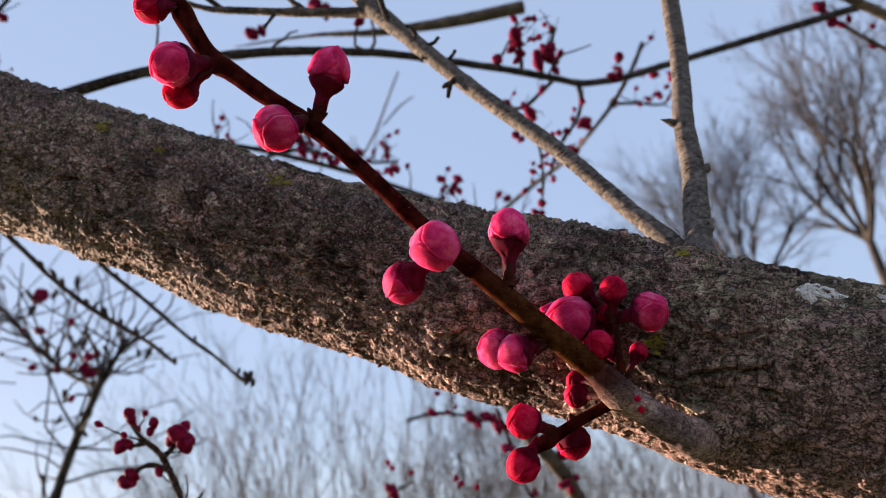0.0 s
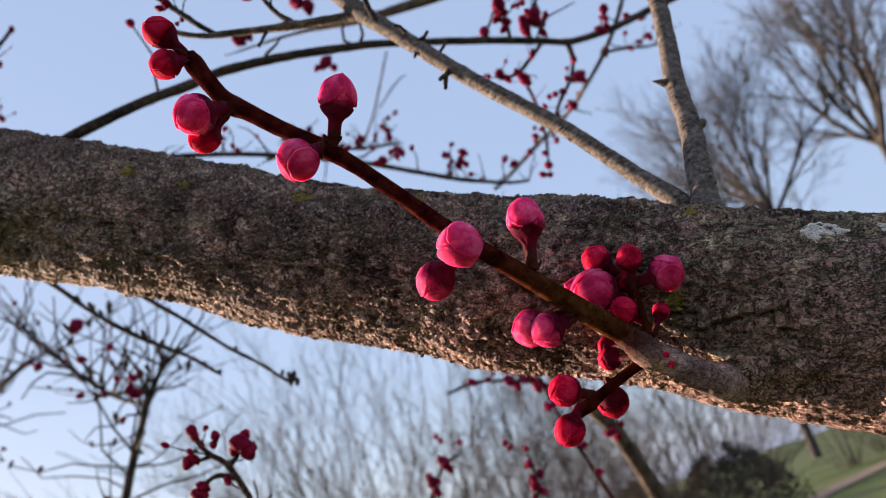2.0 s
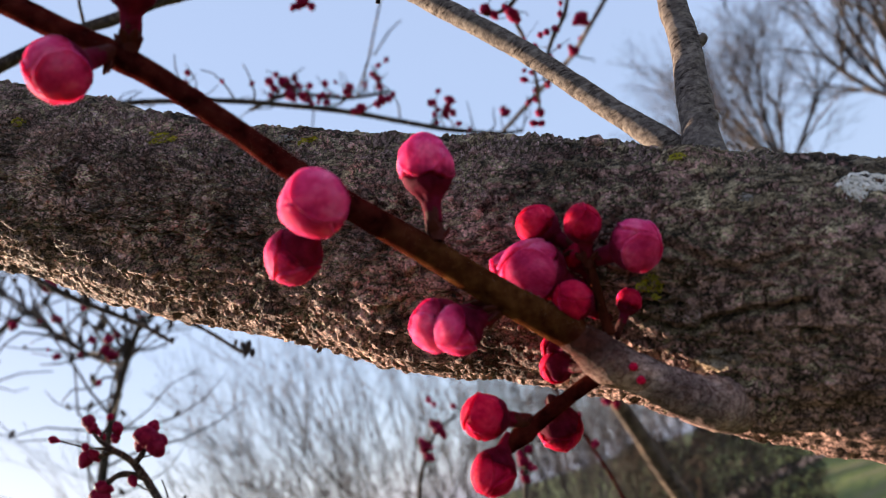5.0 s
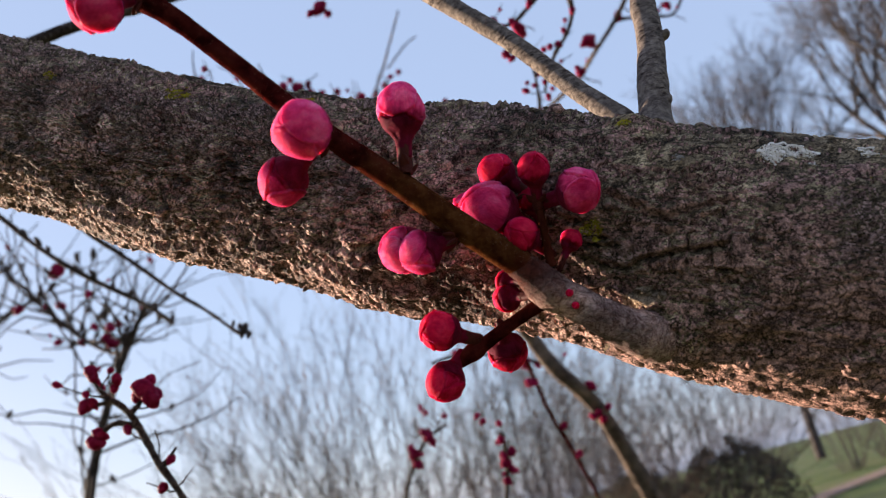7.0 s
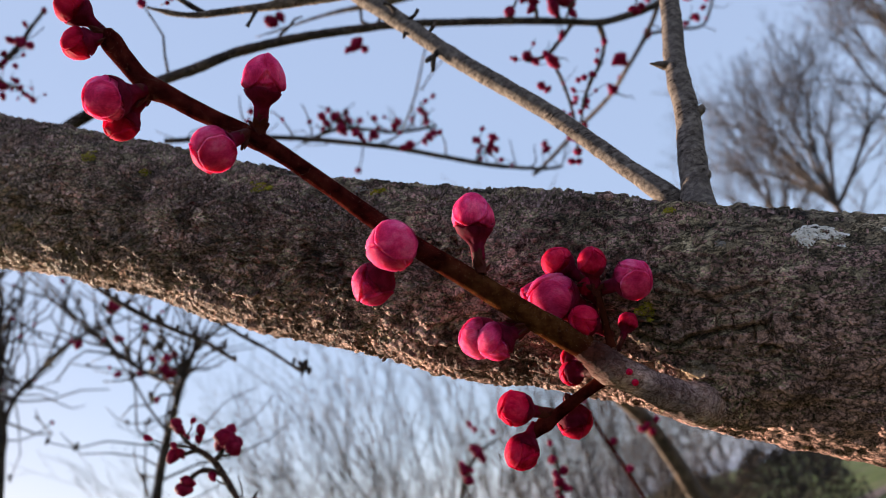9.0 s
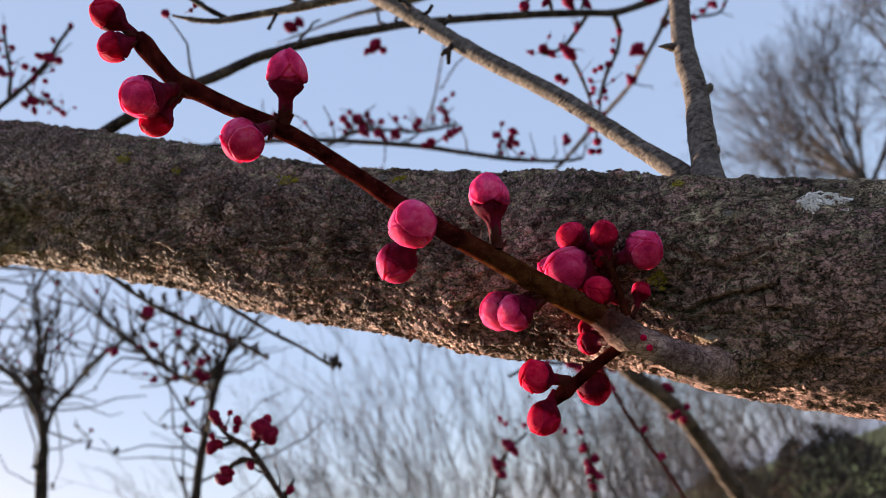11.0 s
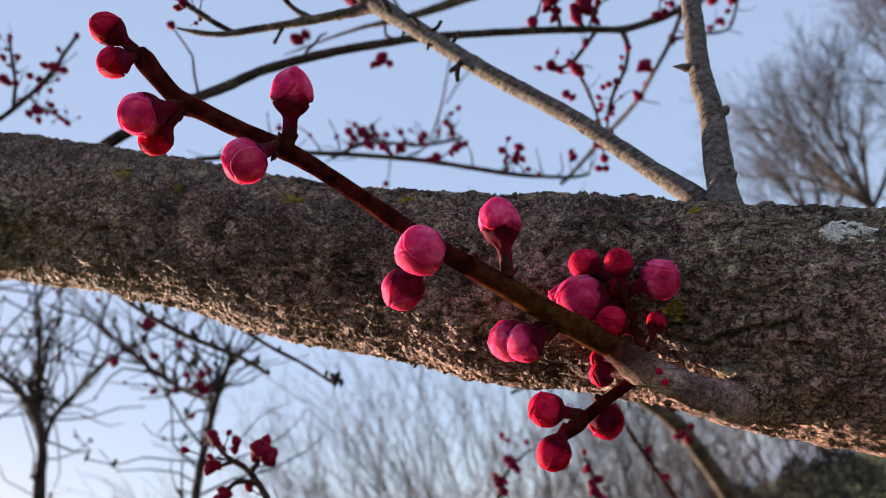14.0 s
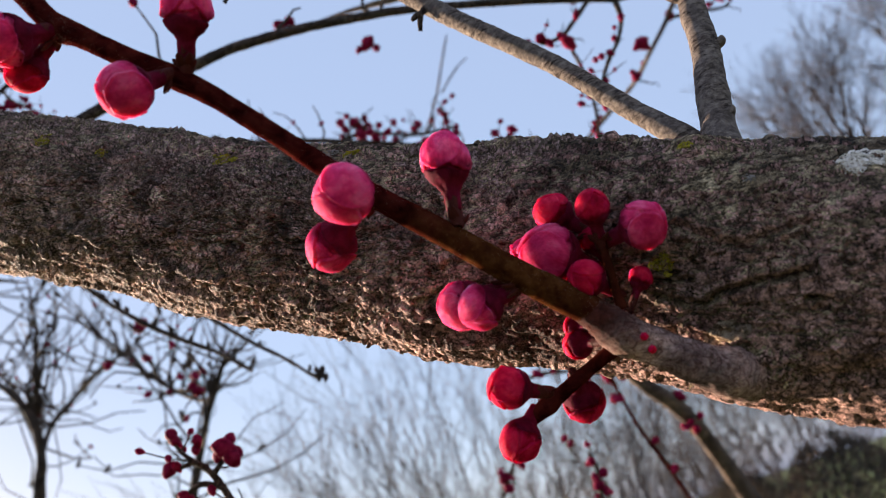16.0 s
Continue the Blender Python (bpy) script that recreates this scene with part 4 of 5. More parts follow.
for spot in ([(0.0852, 0.1950, 1.5876, 0.0012), (0.0868, 0.1948, 1.5884, 0.0011), (0.0875, 0.1950, 1.5894, 0.0004)], [(0.0781, 0.1862, 1.5672, 0.0011), (0.0790, 0.1860, 1.5681, 0.0009), (0.0795, 0.1863, 1.5690, 0.0004)]):
    rear(spot, (), SKIN, parent=upright, name="knob", label="small bark knob", rough=0.0002)
rear([(0.0880, 0.2040, 1.6070, 0.0017), (0.0862, 0.2034, 1.6074, 0.0015), (0.0840, 0.2028, 1.6083, 0.0009), (0.0817, 0.2022, 1.6090, 0.0002)], (), SKIN, parent=upright, name="thorn", label="pale broken thorn", rough=0.0002)

rear([(-0.17278, 0.36452, 1.76, 0.003193), (-0.15606, 0.36372, 1.76491, 0.003193), (-0.13641, 0.36358, 1.76867, 0.003034), (-0.11461, 0.37202, 1.77835, 0.002936), (-0.09606, 0.38111, 1.78583, 0.002999), (-0.07265, 0.39004, 1.79457, 0.002891), (-0.03876, 0.40126, 1.79935, 0.002777), (-0.00434, 0.41355, 1.80157, 0.002655), (0.01678, 0.42458, 1.80465, 0.002527), (0.05243, 0.4385, 1.80299, 0.002391), (0.09054, 0.46149, 1.80606, 0.002482), (0.12719, 0.48462, 1.80853, 0.002374), (0.15201, 0.49753, 1.80754, 0.002416), (0.17823, 0.51677, 1.81795, 0.002707), (0.1991, 0.52627, 1.82481, 0.002752), (0.24242, 0.55296, 1.84656, 0.002888), (0.30345, 0.58857, 1.87607, 0.003304), (0.38656, 0.62433, 1.90905, 0.003749), (0.51308, 0.67798, 1.95882, 0.004332)], [(0.18322, 0.51638, 1.81978, 0.003749), (0.18901, 0.51614, 1.82139, 0.002916)], label="long arching dark branch")
rear([(0.12413, 0.48855, 1.81168, 0.001796), (0.12589, 0.48389, 1.82368, 0.001796), (0.1342, 0.48073, 1.83302, 0.001597), (0.13949, 0.47703, 1.84323, 0.001197)], [(0.12219, 0.48062, 1.81771, 0.004155), (0.13043, 0.47935, 1.82232, 0.004946), (0.13496, 0.48555, 1.82108, 0.003792), (0.13381, 0.48367, 1.81206, 0.00277), (0.12299, 0.48273, 1.82607, 0.003393), (0.13975, 0.48424, 1.82519, 0.002594), (0.13293, 0.47764, 1.82703, 0.003165), (0.12793, 0.47734, 1.82691, 0.002968)])
rear([(0.10896, 0.48159, 1.81297, 0.001583), (0.1107, 0.47696, 1.82487, 0.001385), (0.1107, 0.47233, 1.83649, 0.001385), (0.11095, 0.46928, 1.84417, 0.001187)], [(0.10827, 0.46932, 1.83009, 0.003922), (0.10471, 0.47494, 1.82891, 0.002968), (0.11058, 0.47663, 1.82568, 0.003363), (0.10617, 0.47383, 1.81841, 0.002549), (0.10895, 0.47139, 1.83854, 0.003561)])
rear([(0.15099, 0.49765, 1.80704, 0.001812), (0.15061, 0.50277, 1.79414, 0.00161), (0.14169, 0.49809, 1.77727, 0.001385), (0.13095, 0.50153, 1.76678, 0.001385), (0.12284, 0.50545, 1.75554, 0.001187), (0.11798, 0.50919, 1.74531, 0.000989)], [(0.12846, 0.49953, 1.77137, 0.002374), (0.1347, 0.4999, 1.77152, 0.002572), (0.12503, 0.50399, 1.77312, 0.001996), (0.12571, 0.50521, 1.75666, 0.002374), (0.11922, 0.50324, 1.76045, 0.001978), (0.11922, 0.50695, 1.75116, 0.001781), (0.13994, 0.49716, 1.77932, 0.001978)])
rear([(0.13827, 0.51204, 1.82285, 0.001666), (0.12566, 0.51461, 1.81423, 0.001666), (0.11357, 0.51662, 1.80709, 0.001458), (0.09877, 0.50731, 1.8008, 0.001229), (0.09489, 0.50564, 1.80431, 0.000819)], [(0.09786, 0.50587, 1.80427, 0.003891), (0.10264, 0.50802, 1.79969, 0.002867), (0.11505, 0.5103, 1.79614, 0.0043), (0.11237, 0.51263, 1.80336, 0.002685), (0.10332, 0.52352, 1.788, 0.003332), (0.10648, 0.52508, 1.78465, 0.002291)])
rear([(0.11593, 0.519, 1.80151, 0.00125), (0.11844, 0.52515, 1.78653, 0.00125), (0.11936, 0.53102, 1.77199, 0.001041), (0.11805, 0.53728, 1.75605, 0.001041), (0.11548, 0.55392, 1.74094, 0.000847)], [(0.11601, 0.55286, 1.74369, 0.003388), (0.11013, 0.55459, 1.73833, 0.002541), (0.11681, 0.54953, 1.75217, 0.002329), (0.11494, 0.55547, 1.73695, 0.002541)])
rear([(0.12885, 1.00822, 1.92962, 0.002673), (0.14765, 1.0063, 1.9377, 0.002673), (0.1939, 0.95195, 1.94677, 0.002916), (0.23037, 0.88061, 1.94262, 0.002721), (0.24052, 0.80062, 1.92855, 0.002499), (0.26349, 0.77457, 1.94376, 0.002444), (0.28424, 0.74638, 1.96395, 0.002388), (0.30401, 0.73602, 1.99336, 0.002388)], [(0.22995, 0.77772, 1.93003, 0.00672), (0.23323, 0.77928, 1.9267, 0.004887), (0.22022, 0.80592, 1.91173, 0.00531), (0.21765, 0.80423, 1.91552, 0.003436), (0.26773, 0.77368, 1.94673, 0.004582), (0.19511, 0.85266, 1.92543, 0.003297)], label="thin grey branch with scattered buds")
rear([(0.29824, 0.88066, 2.0084, 0.00243), (0.33329, 0.88438, 2.00517, 0.002083), (0.36791, 0.88856, 2.0007, 0.001735), (0.38477, 0.88298, 2.01763, 0.001735), (0.40031, 0.87228, 2.04716, 0.001735)], [(0.36506, 0.88424, 2.01104, 0.004512), (0.36307, 0.87412, 2.03607, 0.005206), (0.3863, 0.87729, 2.03214, 0.005901), (0.33724, 0.8851, 2.00404, 0.003471), (0.34555, 0.87145, 2.03972, 0.004859), (0.37622, 0.88141, 2.02007, 0.003471)])
rear([(-0.12297, 0.68305, 2.02495, 0.0006), (-0.04565, 0.66224, 2.00941, 0.0018), (0.01265, 0.65101, 1.9936, 0.0036), (0.05927, 0.65392, 1.9944, 0.0050), (0.10659, 0.65609, 1.99718, 0.006109), (0.16652, 0.65797, 2.00287, 0.006664)], [(-0.03468, 0.63582, 2.02345, 0.007219), (-0.02556, 0.63923, 2.01649, 0.006109), (-0.10398, 0.68031, 2.03512, 0.006491), (-0.09411, 0.68028, 2.03691, 0.00472), (-0.02659, 0.65985, 1.9646, 0.006109), (-0.02011, 0.66278, 1.95839, 0.003887), (-0.03571, 0.66035, 1.96177, 0.003332)], BRANCH, "pale branch behind, with pink buds")
b4 = [(-0.18873, 0.55987, 1.8625, 0.002124), (-0.14519, 0.57532, 1.85838, 0.002155), (-0.10392, 0.58233, 1.84798, 0.002155), (-0.06932, 0.59818, 1.84131, 0.002187), (-0.0161, 0.6188, 1.8259, 0.002218), (0.02383, 0.63782, 1.81219, 0.002249), (0.06039, 0.6559, 1.80025, 0.002027), (0.09926, 0.67287, 1.79151, 0.001541), (0.12075, 0.68505, 1.79177, 0.001302)]
br4 = rear(b4, [(-0.00365, 0.62012, 1.82475, 0.004436), (-0.0091, 0.62008, 1.8239, 0.002957), (0.01499, 0.62956, 1.83136, 0.003499), (0.00994, 0.6302, 1.82889, 0.002499), (0.05223, 0.64966, 1.81449, 0.00228), (0.06806, 0.64781, 1.82187, 0.003547), (0.06423, 0.64948, 1.81702, 0.003041), (0.06711, 0.65179, 1.81173, 0.003041), (0.06919, 0.65554, 1.8027, 0.002534)], label="slender dark branch with buds behind the limb")
sprigs(br4, b4, 22, 0.04, 0.0010, DARK_BRANCH, 8, 16, 0.0028, 0.5)
b5 = [(-0.14952, 0.94376, 2.04289, 0.002673), (-0.10783, 0.94454, 2.04816, 0.002673), (-0.07072, 0.95016, 2.04053, 0.002291), (-0.0283, 0.95913, 2.02541, 0.002291), (0.0252, 0.96536, 2.01908, 0.001909)]
br5 = rear(b5, [(-0.11507, 0.93606, 2.06817, 0.006109), (-0.09892, 0.93962, 2.06206, 0.007636), (-0.09578, 0.94616, 2.04621, 0.006872), (-0.07939, 0.95036, 2.03853, 0.006109), (-0.06952, 0.9462, 2.05066, 0.004582), (-0.02854, 0.9567, 2.03146, 0.004963), (-0.02035, 0.95522, 2.03659, 0.0042), (-0.05048, 0.9485, 2.0482, 0.004582), (0.01942, 0.96788, 2.01176, 0.005727), (0.01002, 0.96794, 2.00996, 0.004582), (-0.11217, 0.94017, 2.05837, 0.005345), (-0.05625, 0.95639, 2.02743, 0.005345), (-0.0847, 0.93984, 2.06397, 0.004582)], label="thin twig crowded with pink buds")
sprigs(br5, b5, 24, 0.06, 0.0013, DARK_BRANCH, 9, 16, 0.0042, 0.4)
b6 = [(-0.03074, 1.22499, 2.16989, 0.001944), (0.00605, 1.20897, 2.21645, 0.001944), (0.03057, 1.19449, 2.25701, 0.001944), (0.05999, 1.17712, 2.30568, 0.001458)]
br6 = rear(b6, (), BRANCH, label="faint thin twig")
rear([(0.01831, 1.20742, 2.22246, 0.001458), (0.05357, 1.19871, 2.25043, 0.001458), (0.0781, 1.19562, 2.26244, 0.000972)], (), BRANCH, label="faint thin twig")
# leaning shoot at the tree's left
b7 = [(-0.40278, 0.53258, 1.92081, 0.002634), (-0.3805, 0.53903, 1.93556, 0.00243), (-0.35765, 0.53772, 1.94282, 0.00243), (-0.33718, 0.54434, 1.95683, 0.002218), (-0.31504, 0.54992, 1.97371, 0.001999), (-0.29678, 0.5544, 1.99271, 0.002027), (-0.28649, 0.55882, 2.01048, 0.001798), (-0.27531, 0.56323, 2.0284, 0.001562)]
br7 = rear(b7, [(-0.29454, 0.55382, 1.99455, 0.005068), (-0.30174, 0.55191, 1.9981, 0.003294), (-0.28766, 0.55607, 1.9901, 0.003801), (-0.29054, 0.55707, 2.01415, 0.002312), (-0.27547, 0.5634, 2.02794, 0.002603), (-0.30477, 0.55986, 1.97763, 0.002534), (-0.30668, 0.54697, 1.98258, 0.002499), (-0.31252, 0.54492, 1.98669, 0.003249), (-0.3483, 0.5307, 1.96203, 0.005345), (-0.35428, 0.53074, 1.96088, 0.003887)], label="leaning shoot with crimson buds")
rear([(-0.33262, 0.5478, 1.96245, 0.001737), (-0.32402, 0.54047, 1.98234, 0.001489), (-0.32011, 0.53343, 2.00066, 0.001489), (-0.31729, 0.52813, 2.01443, 0.001241)], [(-0.31714, 0.52797, 2.01488, 0.002234), (-0.32684, 0.53181, 2.00356, 0.002978), (-0.3151, 0.53396, 2.0002, 0.002482), (-0.33185, 0.53825, 1.98653, 0.004467), (-0.32339, 0.54097, 1.98119, 0.002978), (-0.32903, 0.53993, 1.98281, 0.00273)])
rear([(-0.31851, 0.55007, 1.97275, 0.001499), (-0.31472, 0.55428, 1.96286, 0.00125), (-0.3043, 0.55853, 1.95401, 0.001), (-0.29736, 0.56175, 1.94713, 0.00075), (-0.29452, 0.56461, 1.94044, 0.00075)], [(-0.32371, 0.55555, 1.95809, 0.002999), (-0.31535, 0.55611, 1.95814, 0.003749), (-0.31787, 0.55877, 1.95104, 0.002749), (-0.30241, 0.55887, 1.95346, 0.002499), (-0.29499, 0.56394, 1.94205, 0.002749), (-0.29815, 0.562, 1.94637, 0.002249), (-0.30336, 0.55636, 1.95961, 0.002999), (-0.3185, 0.55475, 1.961, 0.002999)])
# bare shoots under the limb
shoot = rear([(-0.24418, 0.42478, 1.75879, 0.001624), (-0.23862, 0.43928, 1.75045, 0.001656), (-0.22919, 0.45064, 1.73714, 0.001671), (-0.21929, 0.46188, 1.72419, 0.001687), (-0.21073, 0.47267, 1.71215, 0.001513), (-0.19534, 0.48553, 1.69609, 0.001527), (-0.17866, 0.49753, 1.68243, 0.001541), (-0.16446, 0.50808, 1.67197, 0.001361), (-0.14973, 0.51533, 1.65634, 0.000972)], (), label="bare dark shoot with small nodes")
leaf_nodes(shoot, [(-0.22591, 0.45153, 1.73547, 0.001671), (-0.21442, 0.46771, 1.71854, 0.001885), (-0.20923, 0.47332, 1.71349, 0.001895), (-0.20574, 0.47767, 1.7086, 0.001712), (-0.19401, 0.48548, 1.69646, 0.001718), (-0.18583, 0.49087, 1.68976, 0.002299), (-0.17768, 0.49741, 1.68291, 0.001926), (-0.16959, 0.50267, 1.67654, 0.00174), (-0.15857, 0.51098, 1.66572, 0.001555), (-0.15023, 0.51494, 1.65724, 0.001944)])
shoot = rear([(-0.17466, 0.41162, 1.70919, 0.001347), (-0.16632, 0.42107, 1.70048, 0.001361), (-0.15842, 0.4313, 1.68972, 0.001374), (-0.1443, 0.44343, 1.67528, 0.001215), (-0.12765, 0.45749, 1.65644, 0.001227), (-0.11178, 0.46676, 1.64136, 0.001056), (-0.10156, 0.47321, 1.62968, 0.001058), (-0.09633, 0.47513, 1.62577, 0.001763)], (), label="bare dark shoot with a budded tip")
leaf_nodes(shoot, [(-0.09611, 0.47489, 1.6264, 0.002821), (-0.09399, 0.47597, 1.62406, 0.00194), (-0.09767, 0.47364, 1.62926, 0.00194), (-0.1009, 0.4725, 1.63156, 0.001411), (-0.12217, 0.46057, 1.65236, 0.001405), (-0.1421, 0.44575, 1.67254, 0.001391), (-0.15617, 0.43348, 1.68735, 0.001377)])
rear([(-0.46435, 0.65937, 1.88974, 0.001666), (-0.43403, 0.66645, 1.87726, 0.001666), (-0.3995, 0.6743, 1.86358, 0.001111)], (), label="bare twig end")
tw9 = rear([(-0.08189, 0.32263, 1.51564, 0.001466), (-0.08616, 0.31656, 1.53011, 0.001354), (-0.0902, 0.31353, 1.53971, 0.001358), (-0.09253, 0.31132, 1.54754, 0.001248), (-0.09488, 0.3091, 1.55542, 0.001252), (-0.09754, 0.30656, 1.56131, 0.001138), (-0.10099, 0.30486, 1.56497, 0.000911), (-0.10344, 0.30344, 1.56812, 0.000683), (-0.10545, 0.30156, 1.57249, 0.000569)], [(-0.10509, 0.30038, 1.5755, 0.002277), (-0.10488, 0.30122, 1.57344, 0.001935), (-0.09726, 0.30279, 1.57081, 0.001935), (-0.09891, 0.30374, 1.56816, 0.001594), (-0.11012, 0.30435, 1.56468, 0.002505), (-0.10717, 0.30444, 1.56495, 0.001822), (-0.08821, 0.30347, 1.56528, 0.003621), (-0.08646, 0.30417, 1.56112, 0.003046), (-0.09151, 0.3058, 1.56426, 0.002732), (-0.08691, 0.30469, 1.56785, 0.002277), (-0.10968, 0.30923, 1.55252, 0.00296), (-0.10753, 0.30856, 1.55458, 0.002277), (-0.0854, 0.30657, 1.56341, 0.002049)], label="dark twig tip with crimson buds")
rear([(-0.09445, 0.30971, 1.55396, 0.001025), (-0.09963, 0.30823, 1.55678, 0.000911), (-0.10394, 0.30797, 1.55667, 0.000797), (-0.10825, 0.30878, 1.55389, 0.000797)], (), parent=tw9, name="side_twig", label="short side twig")
rear([(-0.09661, 0.30771, 1.55859, 0.000911), (-0.09325, 0.30623, 1.56019, 0.000908), (-0.09032, 0.30552, 1.56246, 0.000908)], (), parent=tw9, name="side_twig", label="short side twig")
rear([(-0.10063, 0.30502, 1.56464, 0.000911), (-0.10451, 0.30484, 1.56442, 0.000797), (-0.10825, 0.30451, 1.56459, 0.000797)], (), parent=tw9, name="side_twig", label="short side twig")
rear([(-0.09091, 0.31375, 1.53903, 0.001018), (-0.08748, 0.31332, 1.54071, 0.001018), (-0.08334, 0.31213, 1.5444, 0.000453)], [(-0.08627, 0.31336, 1.5408, 0.001697)], parent=tw9, name="side_twig", label="short side twig with a leaf bud")
rear([(0.0803, 0.82453, 1.67843, 0.00758), (0.09318, 0.84593, 1.65408, 0.007671), (0.10902, 0.86035, 1.62066, 0.007966), (0.14075, 0.89926, 1.58271, 0.008455), (0.16378, 0.95119, 1.53765, 0.009371), (0.18077, 0.99181, 1.49284, 0.010218), (0.21362, 1.05739, 1.41526, 0.011211)], [(0.14176, 0.88271, 1.59734, 0.005074), (0.13688, 0.89417, 1.56776, 0.00388), (0.14762, 0.90759, 1.56301, 0.00453), (0.15543, 0.9036, 1.57437, 0.003926), (0.14253, 0.8938, 1.56965, 0.003582)], BROWN_BRANCH, "grey-brown branch with a few red buds", rough=0.0012)
rear([(0.07021, 0.74448, 1.63395, 0.001562), (0.07596, 0.75367, 1.61191, 0.001562), (0.08337, 0.77027, 1.57157, 0.001562), (0.09374, 0.78376, 1.53955, 0.001562), (0.10476, 0.7996, 1.50174, 0.001562), (0.11299, 0.81534, 1.4637, 0.001562)], [(0.09258, 0.77704, 1.55619, 0.003384), (0.09998, 0.78815, 1.52961, 0.003644), (0.07285, 0.75879, 1.59853, 0.004425), (0.07712, 0.75916, 1.59833, 0.003905)], TWIG, "thin red-brown shoot")
rear([(0.01585, 0.68573, 1.47425, 0.001555), (0.02622, 0.67375, 1.50608, 0.001555), (0.03434, 0.6631, 1.5342, 0.001555), (0.03517, 0.65545, 1.55354, 0.001333)], [(0.03321, 0.65752, 1.54801, 0.003332), (0.03854, 0.66179, 1.53822, 0.003776), (0.03238, 0.66413, 1.53128, 0.004221), (0.03602, 0.66653, 1.52589, 0.00311), (0.03237, 0.66205, 1.5365, 0.003332), (0.0307, 0.66903, 1.51871, 0.003332)])
rear([(-0.11918, 1.16247, 1.49971, 0.003054), (-0.09077, 1.13787, 1.56634, 0.002673), (-0.05802, 1.12301, 1.6093, 0.002291), (-0.02284, 1.11902, 1.6254, 0.001909)], [(-0.05055, 1.1214, 1.61464, 0.007636), (-0.05585, 1.11804, 1.62214, 0.005345), (-0.07536, 1.12609, 1.59856, 0.006872), (-0.07295, 1.1316, 1.58516, 0.006872), (-0.04741, 1.12436, 1.60776, 0.005727), (-0.07681, 1.12314, 1.6057, 0.004582)])
rear([(-0.01471, 0.90547, 1.66609, 0.001874), (0.01737, 0.90254, 1.66808, 0.001874), (0.05675, 0.90409, 1.65762, 0.001874), (0.08918, 0.90749, 1.64367, 0.001874), (0.12376, 0.91301, 1.62405, 0.001874)], [(0.01501, 0.9023, 1.66909, 0.004686), (0.05491, 0.90408, 1.65794, 0.006248), (0.07214, 0.90415, 1.65491, 0.006248), (0.08385, 0.90841, 1.64226, 0.006248), (0.06231, 0.90692, 1.64958, 0.004686), (0.08034, 0.90512, 1.65111, 0.004373)])
rear([(0.45147, 0.65553, 1.94487, 0.001666), (0.47612, 0.66187, 1.92484, 0.001944), (0.50989, 0.66992, 1.89903, 0.002221), (0.56556, 0.68304, 1.85681, 0.002499)], [(0.45201, 0.65428, 1.94791, 0.005553), (0.4617, 0.65974, 1.93261, 0.005276), (0.4575, 0.6568, 1.94067, 0.003887), (0.47119, 0.66061, 1.92885, 0.00361), (0.47865, 0.65855, 1.93276, 0.003332)])
rear([(0.40298, 0.56633, 1.90616, 0.004373), (0.42972, 0.57098, 1.89001, 0.004373), (0.45607, 0.57655, 1.87165, 0.004616), (0.49959, 0.58674, 1.83882, 0.005345)], (), BRANCH, "pale branch")

# ---- a second young fruit tree behind, with bare stems and few buds ----
young = thing("young_fruit_tree", (-0.75, 1.45, 0.0), "young fruit tree with bare dark stems and few buds", "tree")
y1 = [(-1.54549, 2.01948, -0.03152, 0.012815), (-1.01513, 1.47422, 1.455, 0.011912), (-0.88199, 1.35701, 1.82614, 0.010569), (-0.84994, 1.33145, 1.8958, 0.008052), (-0.84043, 1.30962, 1.95221, 0.006543), (-0.85506, 1.28729, 2.00567, 0.005536), (-0.89002, 1.26516, 2.05508, 0.00453), (-0.92975, 1.24805, 2.09108, 0.003523)]
y2 = [(-0.84677, 1.32811, 1.90475, 0.005536), (-0.86571, 1.358, 1.96175, 0.005206), (-0.8539, 1.34188, 2.00424, 0.004686), (-0.83322, 1.32128, 2.05949, 0.004686), (-0.81155, 1.30086, 2.11446, 0.003124), (-0.79318, 1.27171, 2.19075, 0.002083)]
y3 = [(-0.84677, 1.32811, 1.90475, 0.005033), (-0.84238, 1.36025, 1.96017, 0.004686), (-0.80131, 1.35355, 1.9841, 0.004165), (-0.73397, 1.34354, 2.02091, 0.003124), (-0.67417, 1.3415, 2.03642, 0.002083)]
for n, (line, k) in enumerate(((y1, 34), (y2, 34), (y3, 26))):
    stem = rear(line, (), DARK_BRANCH, "bare dark stem", young, "stem", 0.0012)
    sprigs(stem, line[1 if n else 2:], k, 0.26, 0.0023, DARK_BRANCH, 20 + n, 24, 0.0046, 0.35, 0.3)
sapling = thing("sapling", (-0.42, 1.0, 0.0), "dark bare sapling with side twigs", "tree")
s1 = [(-0.90599, 1.4512, 0.36844, 0.006942), (-0.50224, 1.03741, 1.47622, 0.006248), (-0.44315, 0.9832, 1.62242, 0.005901), (-0.42148, 0.96604, 1.66923, 0.005553), (-0.40134, 0.95293, 1.70561, 0.005206), (-0.37967, 0.94064, 1.74018, 0.004512), (-0.35668, 0.92859, 1.77438, 0.003818), (-0.33807, 0.92117, 1.79624, 0.003124), (-0.32186, 0.91465, 1.8154, 0.00243)]
s2 = [(-0.37948, 0.97657, 1.78539, 0.002916), (-0.42824, 1.01398, 1.81836, 0.002673), (-0.45716, 0.99973, 1.84906, 0.002673), (-0.48803, 0.97857, 1.89676, 0.002291), (-0.516, 0.96152, 1.93466, 0.001527)]
